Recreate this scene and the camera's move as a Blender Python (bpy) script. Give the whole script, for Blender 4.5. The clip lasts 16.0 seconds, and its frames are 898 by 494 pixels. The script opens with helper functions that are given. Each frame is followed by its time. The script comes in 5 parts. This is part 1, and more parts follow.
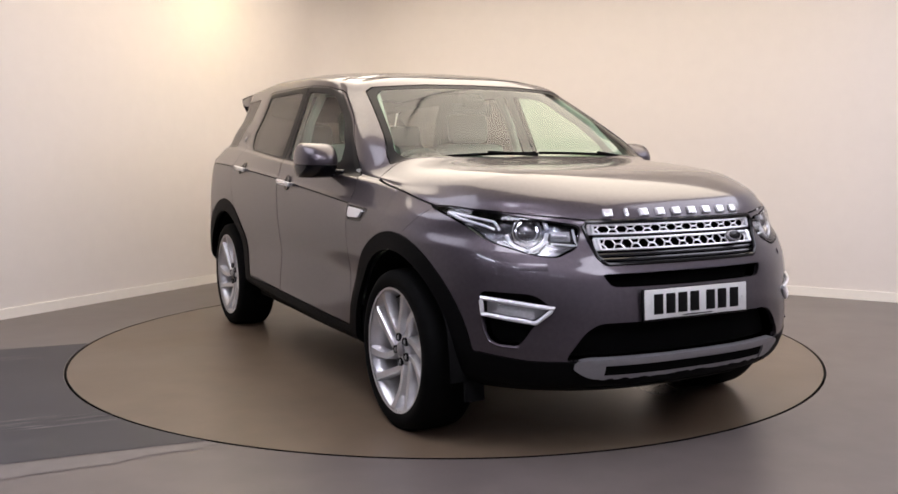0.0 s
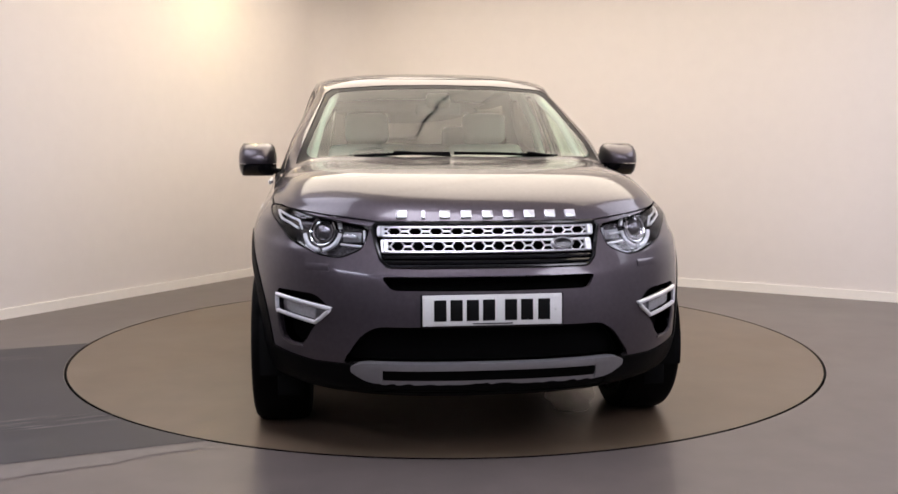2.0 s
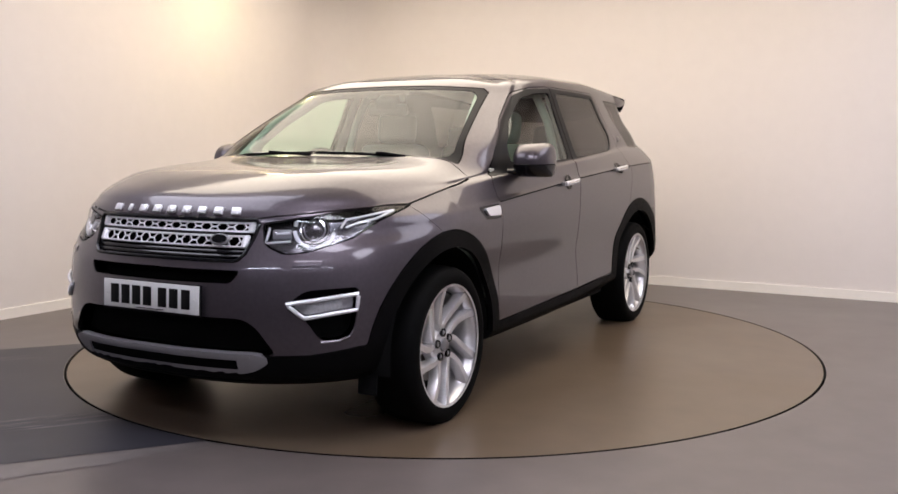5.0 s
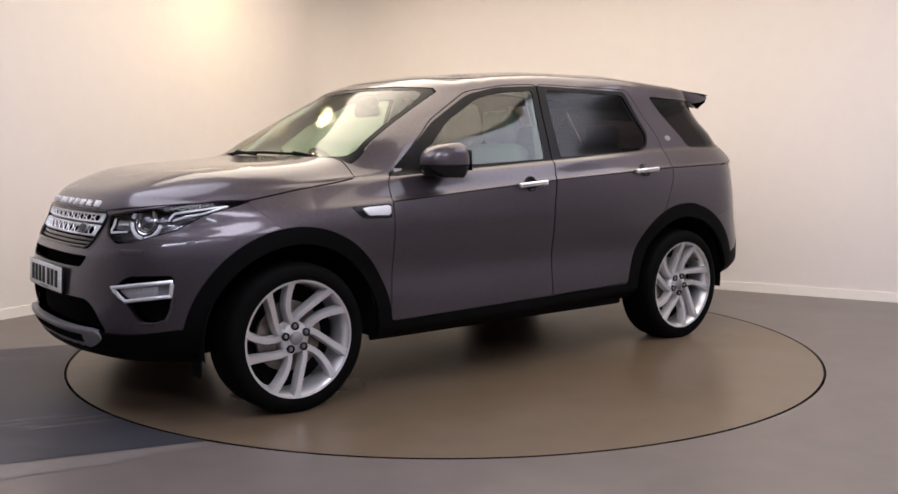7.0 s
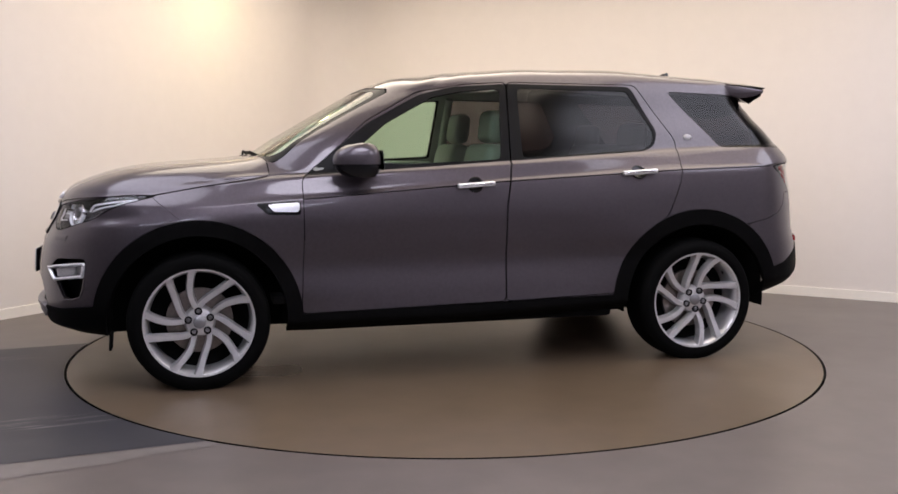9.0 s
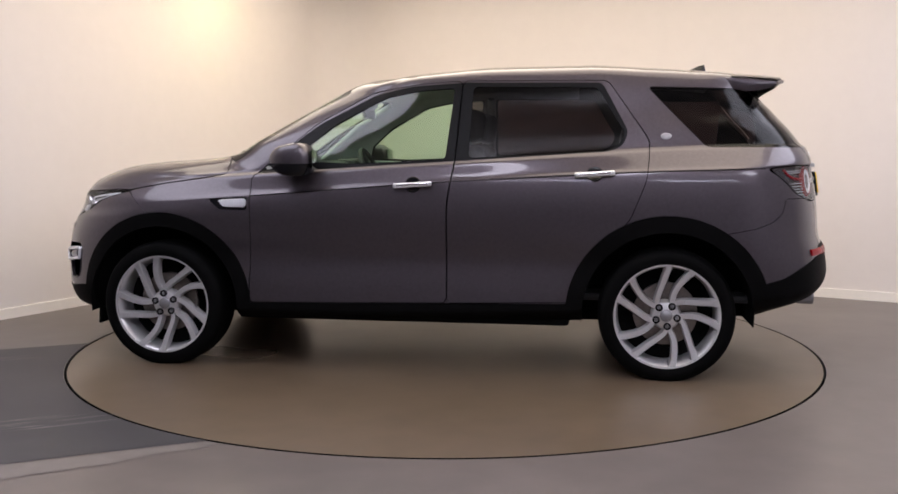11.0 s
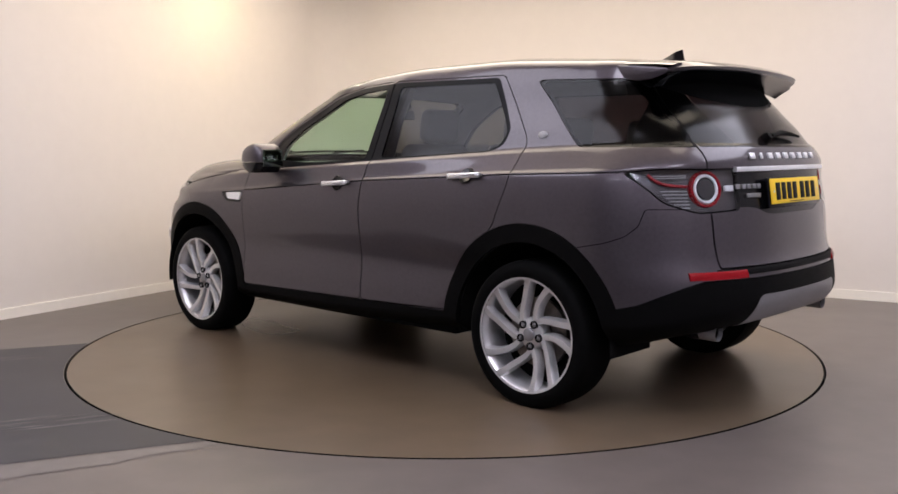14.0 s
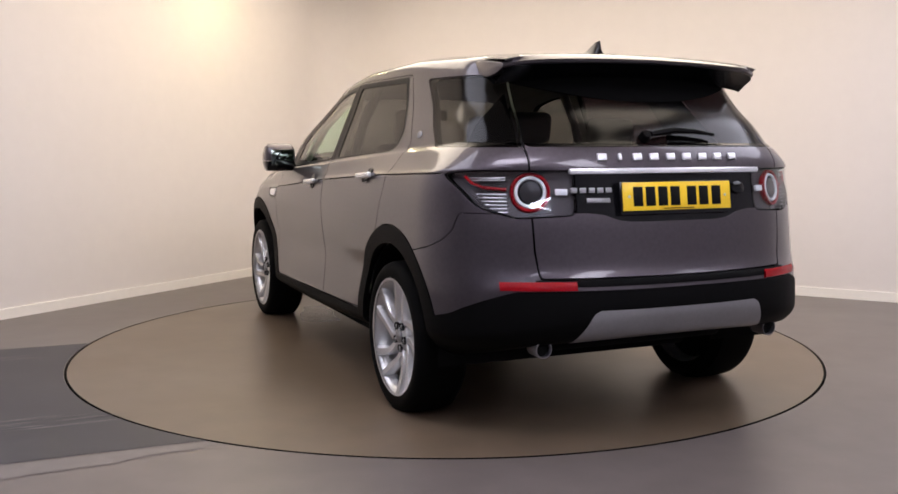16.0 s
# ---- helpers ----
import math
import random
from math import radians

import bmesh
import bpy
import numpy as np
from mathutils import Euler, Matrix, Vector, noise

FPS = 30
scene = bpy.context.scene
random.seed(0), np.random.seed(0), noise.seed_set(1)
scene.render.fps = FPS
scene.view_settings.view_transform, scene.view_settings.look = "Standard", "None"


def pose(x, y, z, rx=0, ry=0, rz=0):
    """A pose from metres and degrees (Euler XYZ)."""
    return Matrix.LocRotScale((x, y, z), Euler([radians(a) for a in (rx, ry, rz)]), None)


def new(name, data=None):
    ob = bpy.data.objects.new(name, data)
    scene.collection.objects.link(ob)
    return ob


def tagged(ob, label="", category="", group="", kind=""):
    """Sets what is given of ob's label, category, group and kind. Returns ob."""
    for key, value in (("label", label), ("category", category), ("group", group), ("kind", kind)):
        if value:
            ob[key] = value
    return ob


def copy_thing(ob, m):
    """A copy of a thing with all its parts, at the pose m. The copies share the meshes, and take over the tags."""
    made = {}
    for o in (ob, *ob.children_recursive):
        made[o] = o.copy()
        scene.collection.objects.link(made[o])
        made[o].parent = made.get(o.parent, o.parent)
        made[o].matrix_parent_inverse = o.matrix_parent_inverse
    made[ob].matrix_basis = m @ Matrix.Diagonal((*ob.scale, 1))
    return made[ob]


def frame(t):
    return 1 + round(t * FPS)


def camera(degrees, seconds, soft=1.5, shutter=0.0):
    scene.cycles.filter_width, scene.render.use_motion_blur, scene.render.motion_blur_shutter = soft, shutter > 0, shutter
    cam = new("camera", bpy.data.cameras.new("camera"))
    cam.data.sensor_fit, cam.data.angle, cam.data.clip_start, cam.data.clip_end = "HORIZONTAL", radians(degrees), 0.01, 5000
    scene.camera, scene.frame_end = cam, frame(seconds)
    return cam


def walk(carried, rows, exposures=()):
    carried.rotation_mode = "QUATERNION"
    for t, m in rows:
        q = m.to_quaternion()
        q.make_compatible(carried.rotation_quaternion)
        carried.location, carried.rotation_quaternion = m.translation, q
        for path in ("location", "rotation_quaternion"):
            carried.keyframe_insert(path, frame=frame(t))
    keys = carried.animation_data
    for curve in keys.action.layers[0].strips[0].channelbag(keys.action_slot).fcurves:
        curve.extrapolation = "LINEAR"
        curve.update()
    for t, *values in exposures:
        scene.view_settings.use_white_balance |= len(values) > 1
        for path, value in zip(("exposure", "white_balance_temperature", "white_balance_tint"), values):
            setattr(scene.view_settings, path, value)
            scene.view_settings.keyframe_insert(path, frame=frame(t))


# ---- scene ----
cam = camera(51.56, 16.0, soft=1.6)
EYE = pose(0.0, -5.710, 1.206, 90 - 6.113, 0, -0.207)
walk(cam, [(0.0, EYE), (16.0, EYE)])

# ---- light ----
world = bpy.data.worlds.new("room_world")
scene.world = world
world.use_nodes = True
world.node_tree.nodes["Background"].inputs[0].default_value = (0.8, 0.85, 1.0, 1)
world.node_tree.nodes["Background"].inputs[1].default_value = 0.05
scene.view_settings.exposure = 0.96

# the room's own axes: V runs along the right wall, B from the corner towards the camera
CORNER = Vector((-1.157, 4.17, 0))
V_AX, B_AX = Vector((0.866, -0.5, 0)), Vector((-0.5, -0.866, 0))
ROOM = Matrix(((V_AX.x, -B_AX.x, 0, CORNER.x), (V_AX.y, -B_AX.y, 0, CORNER.y), (0, 0, 1, 0), (0, 0, 0, 1)))
CEIL = 3.05


def room_at(a, b, z):
    return CORNER + V_AX * a + B_AX * b + Vector((0, 0, z))


WARM, COOL = (1.0, 0.89, 0.75), (0.86, 0.87, 1.0)
# place along both walls, colour, length and width of each ceiling light
# the two unseen 1.8 by 1.1 panels are added to brighten the front floor
PANELS = [(1.7, 2.3, WARM, 2.58, 3.3), (4.3, 2.3, WARM, 2.58, 3.3), (7.15, 2.2, COOL, 2.7, 2.8),
          (1.8, 5.5, COOL, 2.4, 1.9), (4.9, 6.1, COOL, 1.8, 1.1), (7.9, 5.8, COOL, 1.8, 1.1),
          (3.4, 8.6, COOL, 1.5, 0.16), (5.6, 8.6, COOL, 1.5, 0.16), (7.8, 8.6, COOL, 1.5, 0.16)]


# ---- materials ----
def material(name, colour, rough=0.5, metal=0.0, grain=0.0, scale=20.0, bump=0.0, coat=0.0, spread=0.0, spec=0.5, coat_rough=0.05):
    m = bpy.data.materials.new(name)
    m.use_nodes = True
    nt = m.node_tree
    b = nt.nodes["Principled BSDF"]
    b.inputs["Base Color"].default_value = (*colour, 1)
    b.inputs["Roughness"].default_value = rough
    b.inputs["Metallic"].default_value = metal
    b.inputs["Coat Weight"].default_value = coat
    b.inputs["Coat Roughness"].default_value = coat_rough
    b.inputs["Coat IOR"].default_value = 1.40
    b.inputs["Specular IOR Level"].default_value = spec
    if grain or bump or spread:
        tc = nt.nodes.new("ShaderNodeTexCoord")
        n1 = nt.nodes.new("ShaderNodeTexNoise")
        n1.inputs["Scale"].default_value = scale
        n1.inputs["Detail"].default_value = 6
        nt.links.new(tc.outputs["Object"], n1.inputs["Vector"])
        if grain or spread:
            n2 = nt.nodes.new("ShaderNodeTexNoise")
            n2.inputs["Scale"].default_value = max(scale / 14, 0.35)
            n2.inputs["Detail"].default_value = 3
            nt.links.new(tc.outputs["Object"], n2.inputs["Vector"])
            add = nt.nodes.new("ShaderNodeMath")
            add.operation = "ADD"
            nt.links.new(n1.outputs["Fac"], add.inputs[0])
            nt.links.new(n2.outputs["Fac"], add.inputs[1])
            ramp = nt.nodes.new("ShaderNodeMapRange")
            ramp.inputs["From Min"].default_value, ramp.inputs["From Max"].default_value = 0.6, 1.4
            nt.links.new(add.outputs[0], ramp.inputs["Value"])
            mix = nt.nodes.new("ShaderNodeMix")
            mix.data_type = "RGBA"
            mix.inputs["A"].default_value = (*[c * (1 - grain) for c in colour], 1)
            mix.inputs["B"].default_value = (*[min(c * (1 + grain), 1) for c in colour], 1)
            nt.links.new(ramp.outputs[0], mix.inputs["Factor"])
            nt.links.new(mix.outputs["Result"], b.inputs["Base Color"])
            if spread:
                rr = nt.nodes.new("ShaderNodeMapRange")
                rr.inputs["From Min"].default_value, rr.inputs["From Max"].default_value = 0.3, 0.7
                rr.inputs["To Min"].default_value, rr.inputs["To Max"].default_value = rough - spread, rough + spread
                nt.links.new(n2.outputs["Fac"], rr.inputs["Value"])
                nt.links.new(rr.outputs[0], b.inputs["Roughness"])
        if bump:
            bp = nt.nodes.new("ShaderNodeBump")
            bp.inputs["Strength"].default_value = bump
            bp.inputs["Distance"].default_value = 0.004
            nt.links.new(n1.outputs["Fac"], bp.inputs["Height"])
            nt.links.new(bp.outputs[0], b.inputs["Normal"])
    return m


def glass(name, tint, base=0.04, rough=0.0):
    """Thin pane: lets tinted light through and mirrors more towards grazing angles, alike from both sides."""
    m = bpy.data.materials.new(name)
    m.use_nodes = True
    nt = m.node_tree
    nt.nodes.remove(nt.nodes["Principled BSDF"])
    out = nt.nodes["Material Output"]
    tr, gl, lw, mx = (nt.nodes.new("ShaderNode" + k) for k in ("BsdfTransparent", "BsdfGlossy", "LayerWeight", "MixShader"))
    power, scaled = nt.nodes.new("ShaderNodeMath"), nt.nodes.new("ShaderNodeMath")
    tr.inputs[0].default_value = (*tint, 1)
    gl.inputs["Roughness"].default_value = rough
    lw.inputs["Blend"].default_value = 0.5
    power.operation, power.inputs[1].default_value = "POWER", 5.0
    scaled.operation = "MULTIPLY_ADD"
    scaled.inputs[1].default_value, scaled.inputs[2].default_value = 1 - base, base
    for a, c in ((lw.outputs["Facing"], power.inputs[0]), (power.outputs[0], scaled.inputs[0]), (scaled.outputs[0], mx.inputs[0]),
                 (tr.outputs[0], mx.inputs[1]), (gl.outputs[0], mx.inputs[2]), (mx.outputs[0], out.inputs[0])):
        nt.links.new(a, c)
    return m


def glow(name, colour, strength):
    m = bpy.data.materials.new(name)
    m.use_nodes = True
    b = m.node_tree.nodes["Principled BSDF"]
    b.inputs["Base Color"].default_value = (*colour, 1)
    b.inputs["Emission Color"].default_value = (*colour, 1)
    b.inputs["Emission Strength"].default_value = strength
    return m


PAINT = material("grey_metallic_paint", (0.076, 0.0650, 0.0735), 0.42, 0.85, 0.12, 900, 0.0, 0.9, 0.0, 0.5, 0.07)
BLACK = material("black_textured_plastic", (0.0022, 0.0021, 0.0022), 0.55, 0, 0.2, 300, 0.2, 0, 0, 0.05)
GLOSS = material("gloss_black", (0.004, 0.004, 0.005), 0.16, 0, 0, 1, 0, 0.0, 0, 0.35)
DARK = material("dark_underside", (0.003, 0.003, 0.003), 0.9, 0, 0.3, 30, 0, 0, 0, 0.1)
CHROME = material("chrome", (0.82, 0.82, 0.83), 0.12, 1.0, 0.04, 40)
SATIN = material("satin_silver", (0.27, 0.265, 0.275), 0.42, 0.7, 0.08, 60)
ALLOY = material("silver_alloy", (0.62, 0.61, 0.61), 0.33, 0.65, 0.06, 80)
RUBBER = material("tyre_rubber", (0.0022, 0.0022, 0.0022), 0.7, 0, 0.25, 120, 0.15, 0, 0, 0.05)
DISC = material("brake_disc_steel", (0.25, 0.22, 0.2), 0.4, 0.9, 0.25, 60)
BRIGHT = material("bright_silver_trim", (0.80, 0.80, 0.82), 0.30, 0.6, 0.04, 60)
LAMP_BOWL = material("bright_lamp_bowl", (0.17, 0.165, 0.175), 0.22, 0.85, 0.3, 25)
MIRROR_GLASS = material("dim_mirror_glass", (0.16, 0.19, 0.17), 0.04, 1.0, 0.05, 5)
TAIL_GREY = material("grey_lamp_bowl", (0.11, 0.10, 0.105), 0.25, 0.5, 0.2, 90)
FRAME = material("satin_black_frame", (0.006, 0.006, 0.007), 0.4, 0, 0.15, 60, 0, 0, 0, 0.10)
FOG_LENS = material("fog_lamp_lens", (0.36, 0.36, 0.37), 0.2, 0.3, 0.25, 120, 0.2)
WORN = material("pale_worn_floor", (0.120, 0.104, 0.097), 0.42, 0, 0.20, 9, 0.03, 0, 0.06)
CLEAR = glass("clear_tinted_glass", (0.68, 0.83, 0.72), 0.06, 0.05)
PRIVACY = glass("dark_privacy_glass", (0.115, 0.095, 0.10), 0.026, 0.15)
LENS = glass("lamp_lens", (0.93, 0.94, 0.95), 0.05)
RED = material("red_lens", (0.24, 0.004, 0.008), 0.25, 0, 0.15, 200, 0, 0.0, 0, 0.2)
WHITE_LENS = material("frosted_white_lens", (0.75, 0.76, 0.78), 0.2, 0, 0.05, 200, 0, 0.8)
SMOKE = material("smoked_lamp_plastic", (0.030, 0.028, 0.030), 0.2, 0.1, 0.2, 90, 0, 0.3)
PLATE_W = material("white_reflective_plate", (0.60, 0.60, 0.58), 0.35, 0, 0.04, 150)
PLATE_Y = material("yellow_reflective_plate", (0.85, 0.56, 0.02), 0.35, 0, 0.05, 150)
INK = material("black_print", (0.004, 0.004, 0.004), 0.5, 0, 0.1, 200, 0, 0, 0, 0.1)
LEATHER = material("pale_grey_leather", (0.33, 0.33, 0.30), 0.5, 0, 0.12, 60, 0.15)
TRIM = material("dark_cabin_plastic", (0.03, 0.03, 0.031), 0.6, 0, 0.2, 80, 0.1)
HEADLINE = material("grey_headlining", (0.55, 0.55, 0.52), 0.9, 0, 0.1, 200)
WALL = material("cream_painted_wall", (0.69, 0.640, 0.605), 0.75, 0, 0.025, 9, 0.04)
SKIRT = material("white_gloss_skirting", (0.82, 0.78, 0.72), 0.35, 0, 0.03, 20)
FLOOR = material("beige_resin_floor", (0.103, 0.086, 0.079), 0.34, 0, 0.22, 5, 0.03, 0, 0.08)
TABLE = material("beige_resin_turntable", (0.106, 0.076, 0.050), 0.33, 0, 0.22, 5, 0.03, 0, 0.09)
STRIP = material("dark_grey_floor_paint", (0.026, 0.0255, 0.031), 0.45, 0, 0.16, 6, 0.03, 0, 0.08, 0.35)
SCUFF = material("worn_grey_scuff", (0.13, 0.12, 0.12), 0.6, 0, 0.3, 40)
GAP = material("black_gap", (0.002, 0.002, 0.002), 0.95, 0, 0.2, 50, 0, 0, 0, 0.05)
# grey of the unseen surround, set by what the car should mirror
DIM_WALL = material("unseen_grey_surround", (0.46, 0.445, 0.48), 0.8, 0, 0.12, 6, 0.04)
CEILING = material("white_ceiling_paint", (0.78, 0.76, 0.72), 0.8, 0, 0.03, 12)
LAMP_WARM = glow("warm_diffuser", (1.0, 0.88, 0.74), 1.75)
LAMP_FILL = glow("cool_fill_diffuser", (0.88, 0.86, 1.0), 6.5)
LAMP_SOFT = glow("soft_cool_diffuser", (0.86, 0.86, 1.0), 2.2)
LAMP_TUBE = glow("cool_tube_diffuser", (0.80, 0.82, 1.0), 22.0)
LAMP_SPOT = glow("spot_bulb", (1.0, 0.82, 0.42), 34.0)
LAMP_BODY = material("white_lamp_enamel", (0.7, 0.7, 0.68), 0.4, 0, 0.03, 30)


# ---- mesh helpers ----
def mesh_ob(name, verts, faces, mat, smooth=True, normals=None):
    me = bpy.data.meshes.new(name)
    me.from_pydata([tuple(map(float, v)) for v in verts], [], [tuple(map(int, f)) for f in faces])
    me.materials.append(mat)
    me.polygons.foreach_set("use_smooth", [smooth] * len(me.polygons))
    me.update()
    if normals is not None:
        me.normals_split_custom_set_from_vertices([tuple(map(float, n)) for n in normals])
    return new(name, me)


def part(name, bm, mat, parent=None, label="", smooth=True):
    me = bpy.data.meshes.new(name)
    bmesh.ops.recalc_face_normals(bm, faces=bm.faces)
    bm.to_mesh(me)
    bm.free()
    me.materials.append(mat)
    me.polygons.foreach_set("use_smooth", [smooth] * len(me.polygons))
    if smooth:
        me.set_sharp_from_angle(angle=radians(38))
    ob = new(name, me)
    if parent:
        ob.parent = parent
    return tagged(ob, label) if label else ob


def box(sx, sy, sz, m=None, bevel=0.0, seg=2):
    bm = bmesh.new()
    bmesh.ops.create_cube(bm, size=1)
    bmesh.ops.scale(bm, vec=(sx, sy, sz), verts=bm.verts)
    if bevel:
        bmesh.ops.bevel(bm, geom=bm.edges[:], offset=bevel, segments=seg, profile=0.5, affect="EDGES")
    if m is not None:
        bmesh.ops.transform(bm, matrix=m, verts=bm.verts)
    return bm


def prism(points, h, m=None, bevel=0.0):
    """A plate of outline points (x, y), from z = 0 to h."""
    bm = bmesh.new()
    vs = [bm.verts.new((x, y, 0)) for x, y in points]
    f = bm.faces.new(vs)
    r = bmesh.ops.extrude_face_region(bm, geom=[f])
    bmesh.ops.translate(bm, vec=(0, 0, h), verts=[v for v in r["geom"] if isinstance(v, bmesh.types.BMVert)])
    bmesh.ops.recalc_face_normals(bm, faces=bm.faces)
    if bevel:
        bmesh.ops.bevel(bm, geom=bm.edges[:], offset=bevel, segments=2, profile=0.5, affect="EDGES")
    if m is not None:
        bmesh.ops.transform(bm, matrix=m, verts=bm.verts)
    return bm


def lathe(profile, n=64, m=None, closed=False):
    """Turns (radius, height) pairs about z."""
    bm = bmesh.new()
    rings = []
    for r, z in profile:
        rings.append([bm.verts.new((r * math.cos(k * math.tau / n), r * math.sin(k * math.tau / n), z)) for k in range(n)])
    pairs = list(zip(rings, rings[1:])) + ([(rings[-1], rings[0])] if closed else [])
    for a, b in pairs:
        for k in range(n):
            bm.faces.new((a[k], a[(k + 1) % n], b[(k + 1) % n], b[k]))
    if m is not None:
        bmesh.ops.transform(bm, matrix=m, verts=bm.verts)
    return bm


def tube(points, r, n=8, closed=False, flat=1.0):
    """A round bar along points; flat scales its second axis."""
    bm = bmesh.new()
    pts = [Vector(p) for p in points]
    rings, count = [], len(pts)
    for i, p in enumerate(pts):
        a = pts[i - 1] if i or closed else p
        b = pts[(i + 1) % count] if i < count - 1 or closed else p
        t = (b - a).normalized()
        s = t.cross(Vector((0, 0, 1)))
        s = s.normalized() if s.length > 1e-4 else Vector((1, 0, 0))
        w = s.cross(t)
        rr = r[i] if isinstance(r, (list, tuple)) else r
        rings.append([bm.verts.new(p + s * rr * math.cos(k * math.tau / n) + w * rr * flat * math.sin(k * math.tau / n)) for k in range(n)])
    for i in range(count if closed else count - 1):
        a, b = rings[i], rings[(i + 1) % count]
        for k in range(n):
            bm.faces.new((a[k], a[(k + 1) % n], b[(k + 1) % n], b[k]))
    if not closed:
        bm.faces.new(rings[0])
        bm.faces.new(rings[-1])
    return bm


# ---- the room ----
def slab(name, a0, a1, b0, b1, z0, z1, mat, label, category, bevel=0.0):
    bm = box(a1 - a0, b1 - b0, z1 - z0, pose((a0 + a1) / 2, -(b0 + b1) / 2, (z0 + z1) / 2), bevel)
    ob = part(name, bm, mat, None, "", False)
    ob.matrix_world = ROOM
    return tagged(ob, label, category, "", "structure")


RC = 0.55  # radius of the rounded corner
WA, WB = 10.0, 14.0


def wall_run(name, z0, z1, inner, outer, mat, label, category):
    """The two visible walls, joined by the rounded corner, as one band from the offset inner to outer."""
    path = [(0, b) for b in np.linspace(WB, RC, 12)]
    path += [(RC - RC * math.cos(a), RC - RC * math.sin(a)) for a in np.linspace(0, math.pi / 2, 18)[1:]]
    path += [(a, 0) for a in np.linspace(RC, WA, 12)[1:]]
    vs, fs = [], []
    for i, (a, b) in enumerate(path):
        p, q = path[max(i - 1, 0)], path[min(i + 1, len(path) - 1)]
        d = Vector((q[0] - p[0], q[1] - p[1])).normalized()
        nx, ny = -d.y, d.x
        if nx + ny < 0:
            nx, ny = -nx, -ny
        for off, z in ((inner, z0), (inner, z1), (-outer, z1), (-outer, z0)):
            vs.append((a + nx * off, -(b + ny * off), z))
    for i in range(len(path) - 1):
        for k in range(4):
            fs.append((i * 4 + k, i * 4 + (k + 1) % 4, i * 4 + 4 + (k + 1) % 4, i * 4 + 4 + k))
    fs += [(0, 1, 2, 3), tuple(len(vs) - 4 + k for k in (3, 2, 1, 0))]
    bm = bmesh.new()
    bv = [bm.verts.new(v) for v in vs]
    for f in fs:
        bm.faces.new([bv[k] for k in f])
    ob = part(name, bm, mat)
    ob.matrix_world = ROOM
    return tagged(ob, label, category, "", "structure")


R_TABLE = 2.205


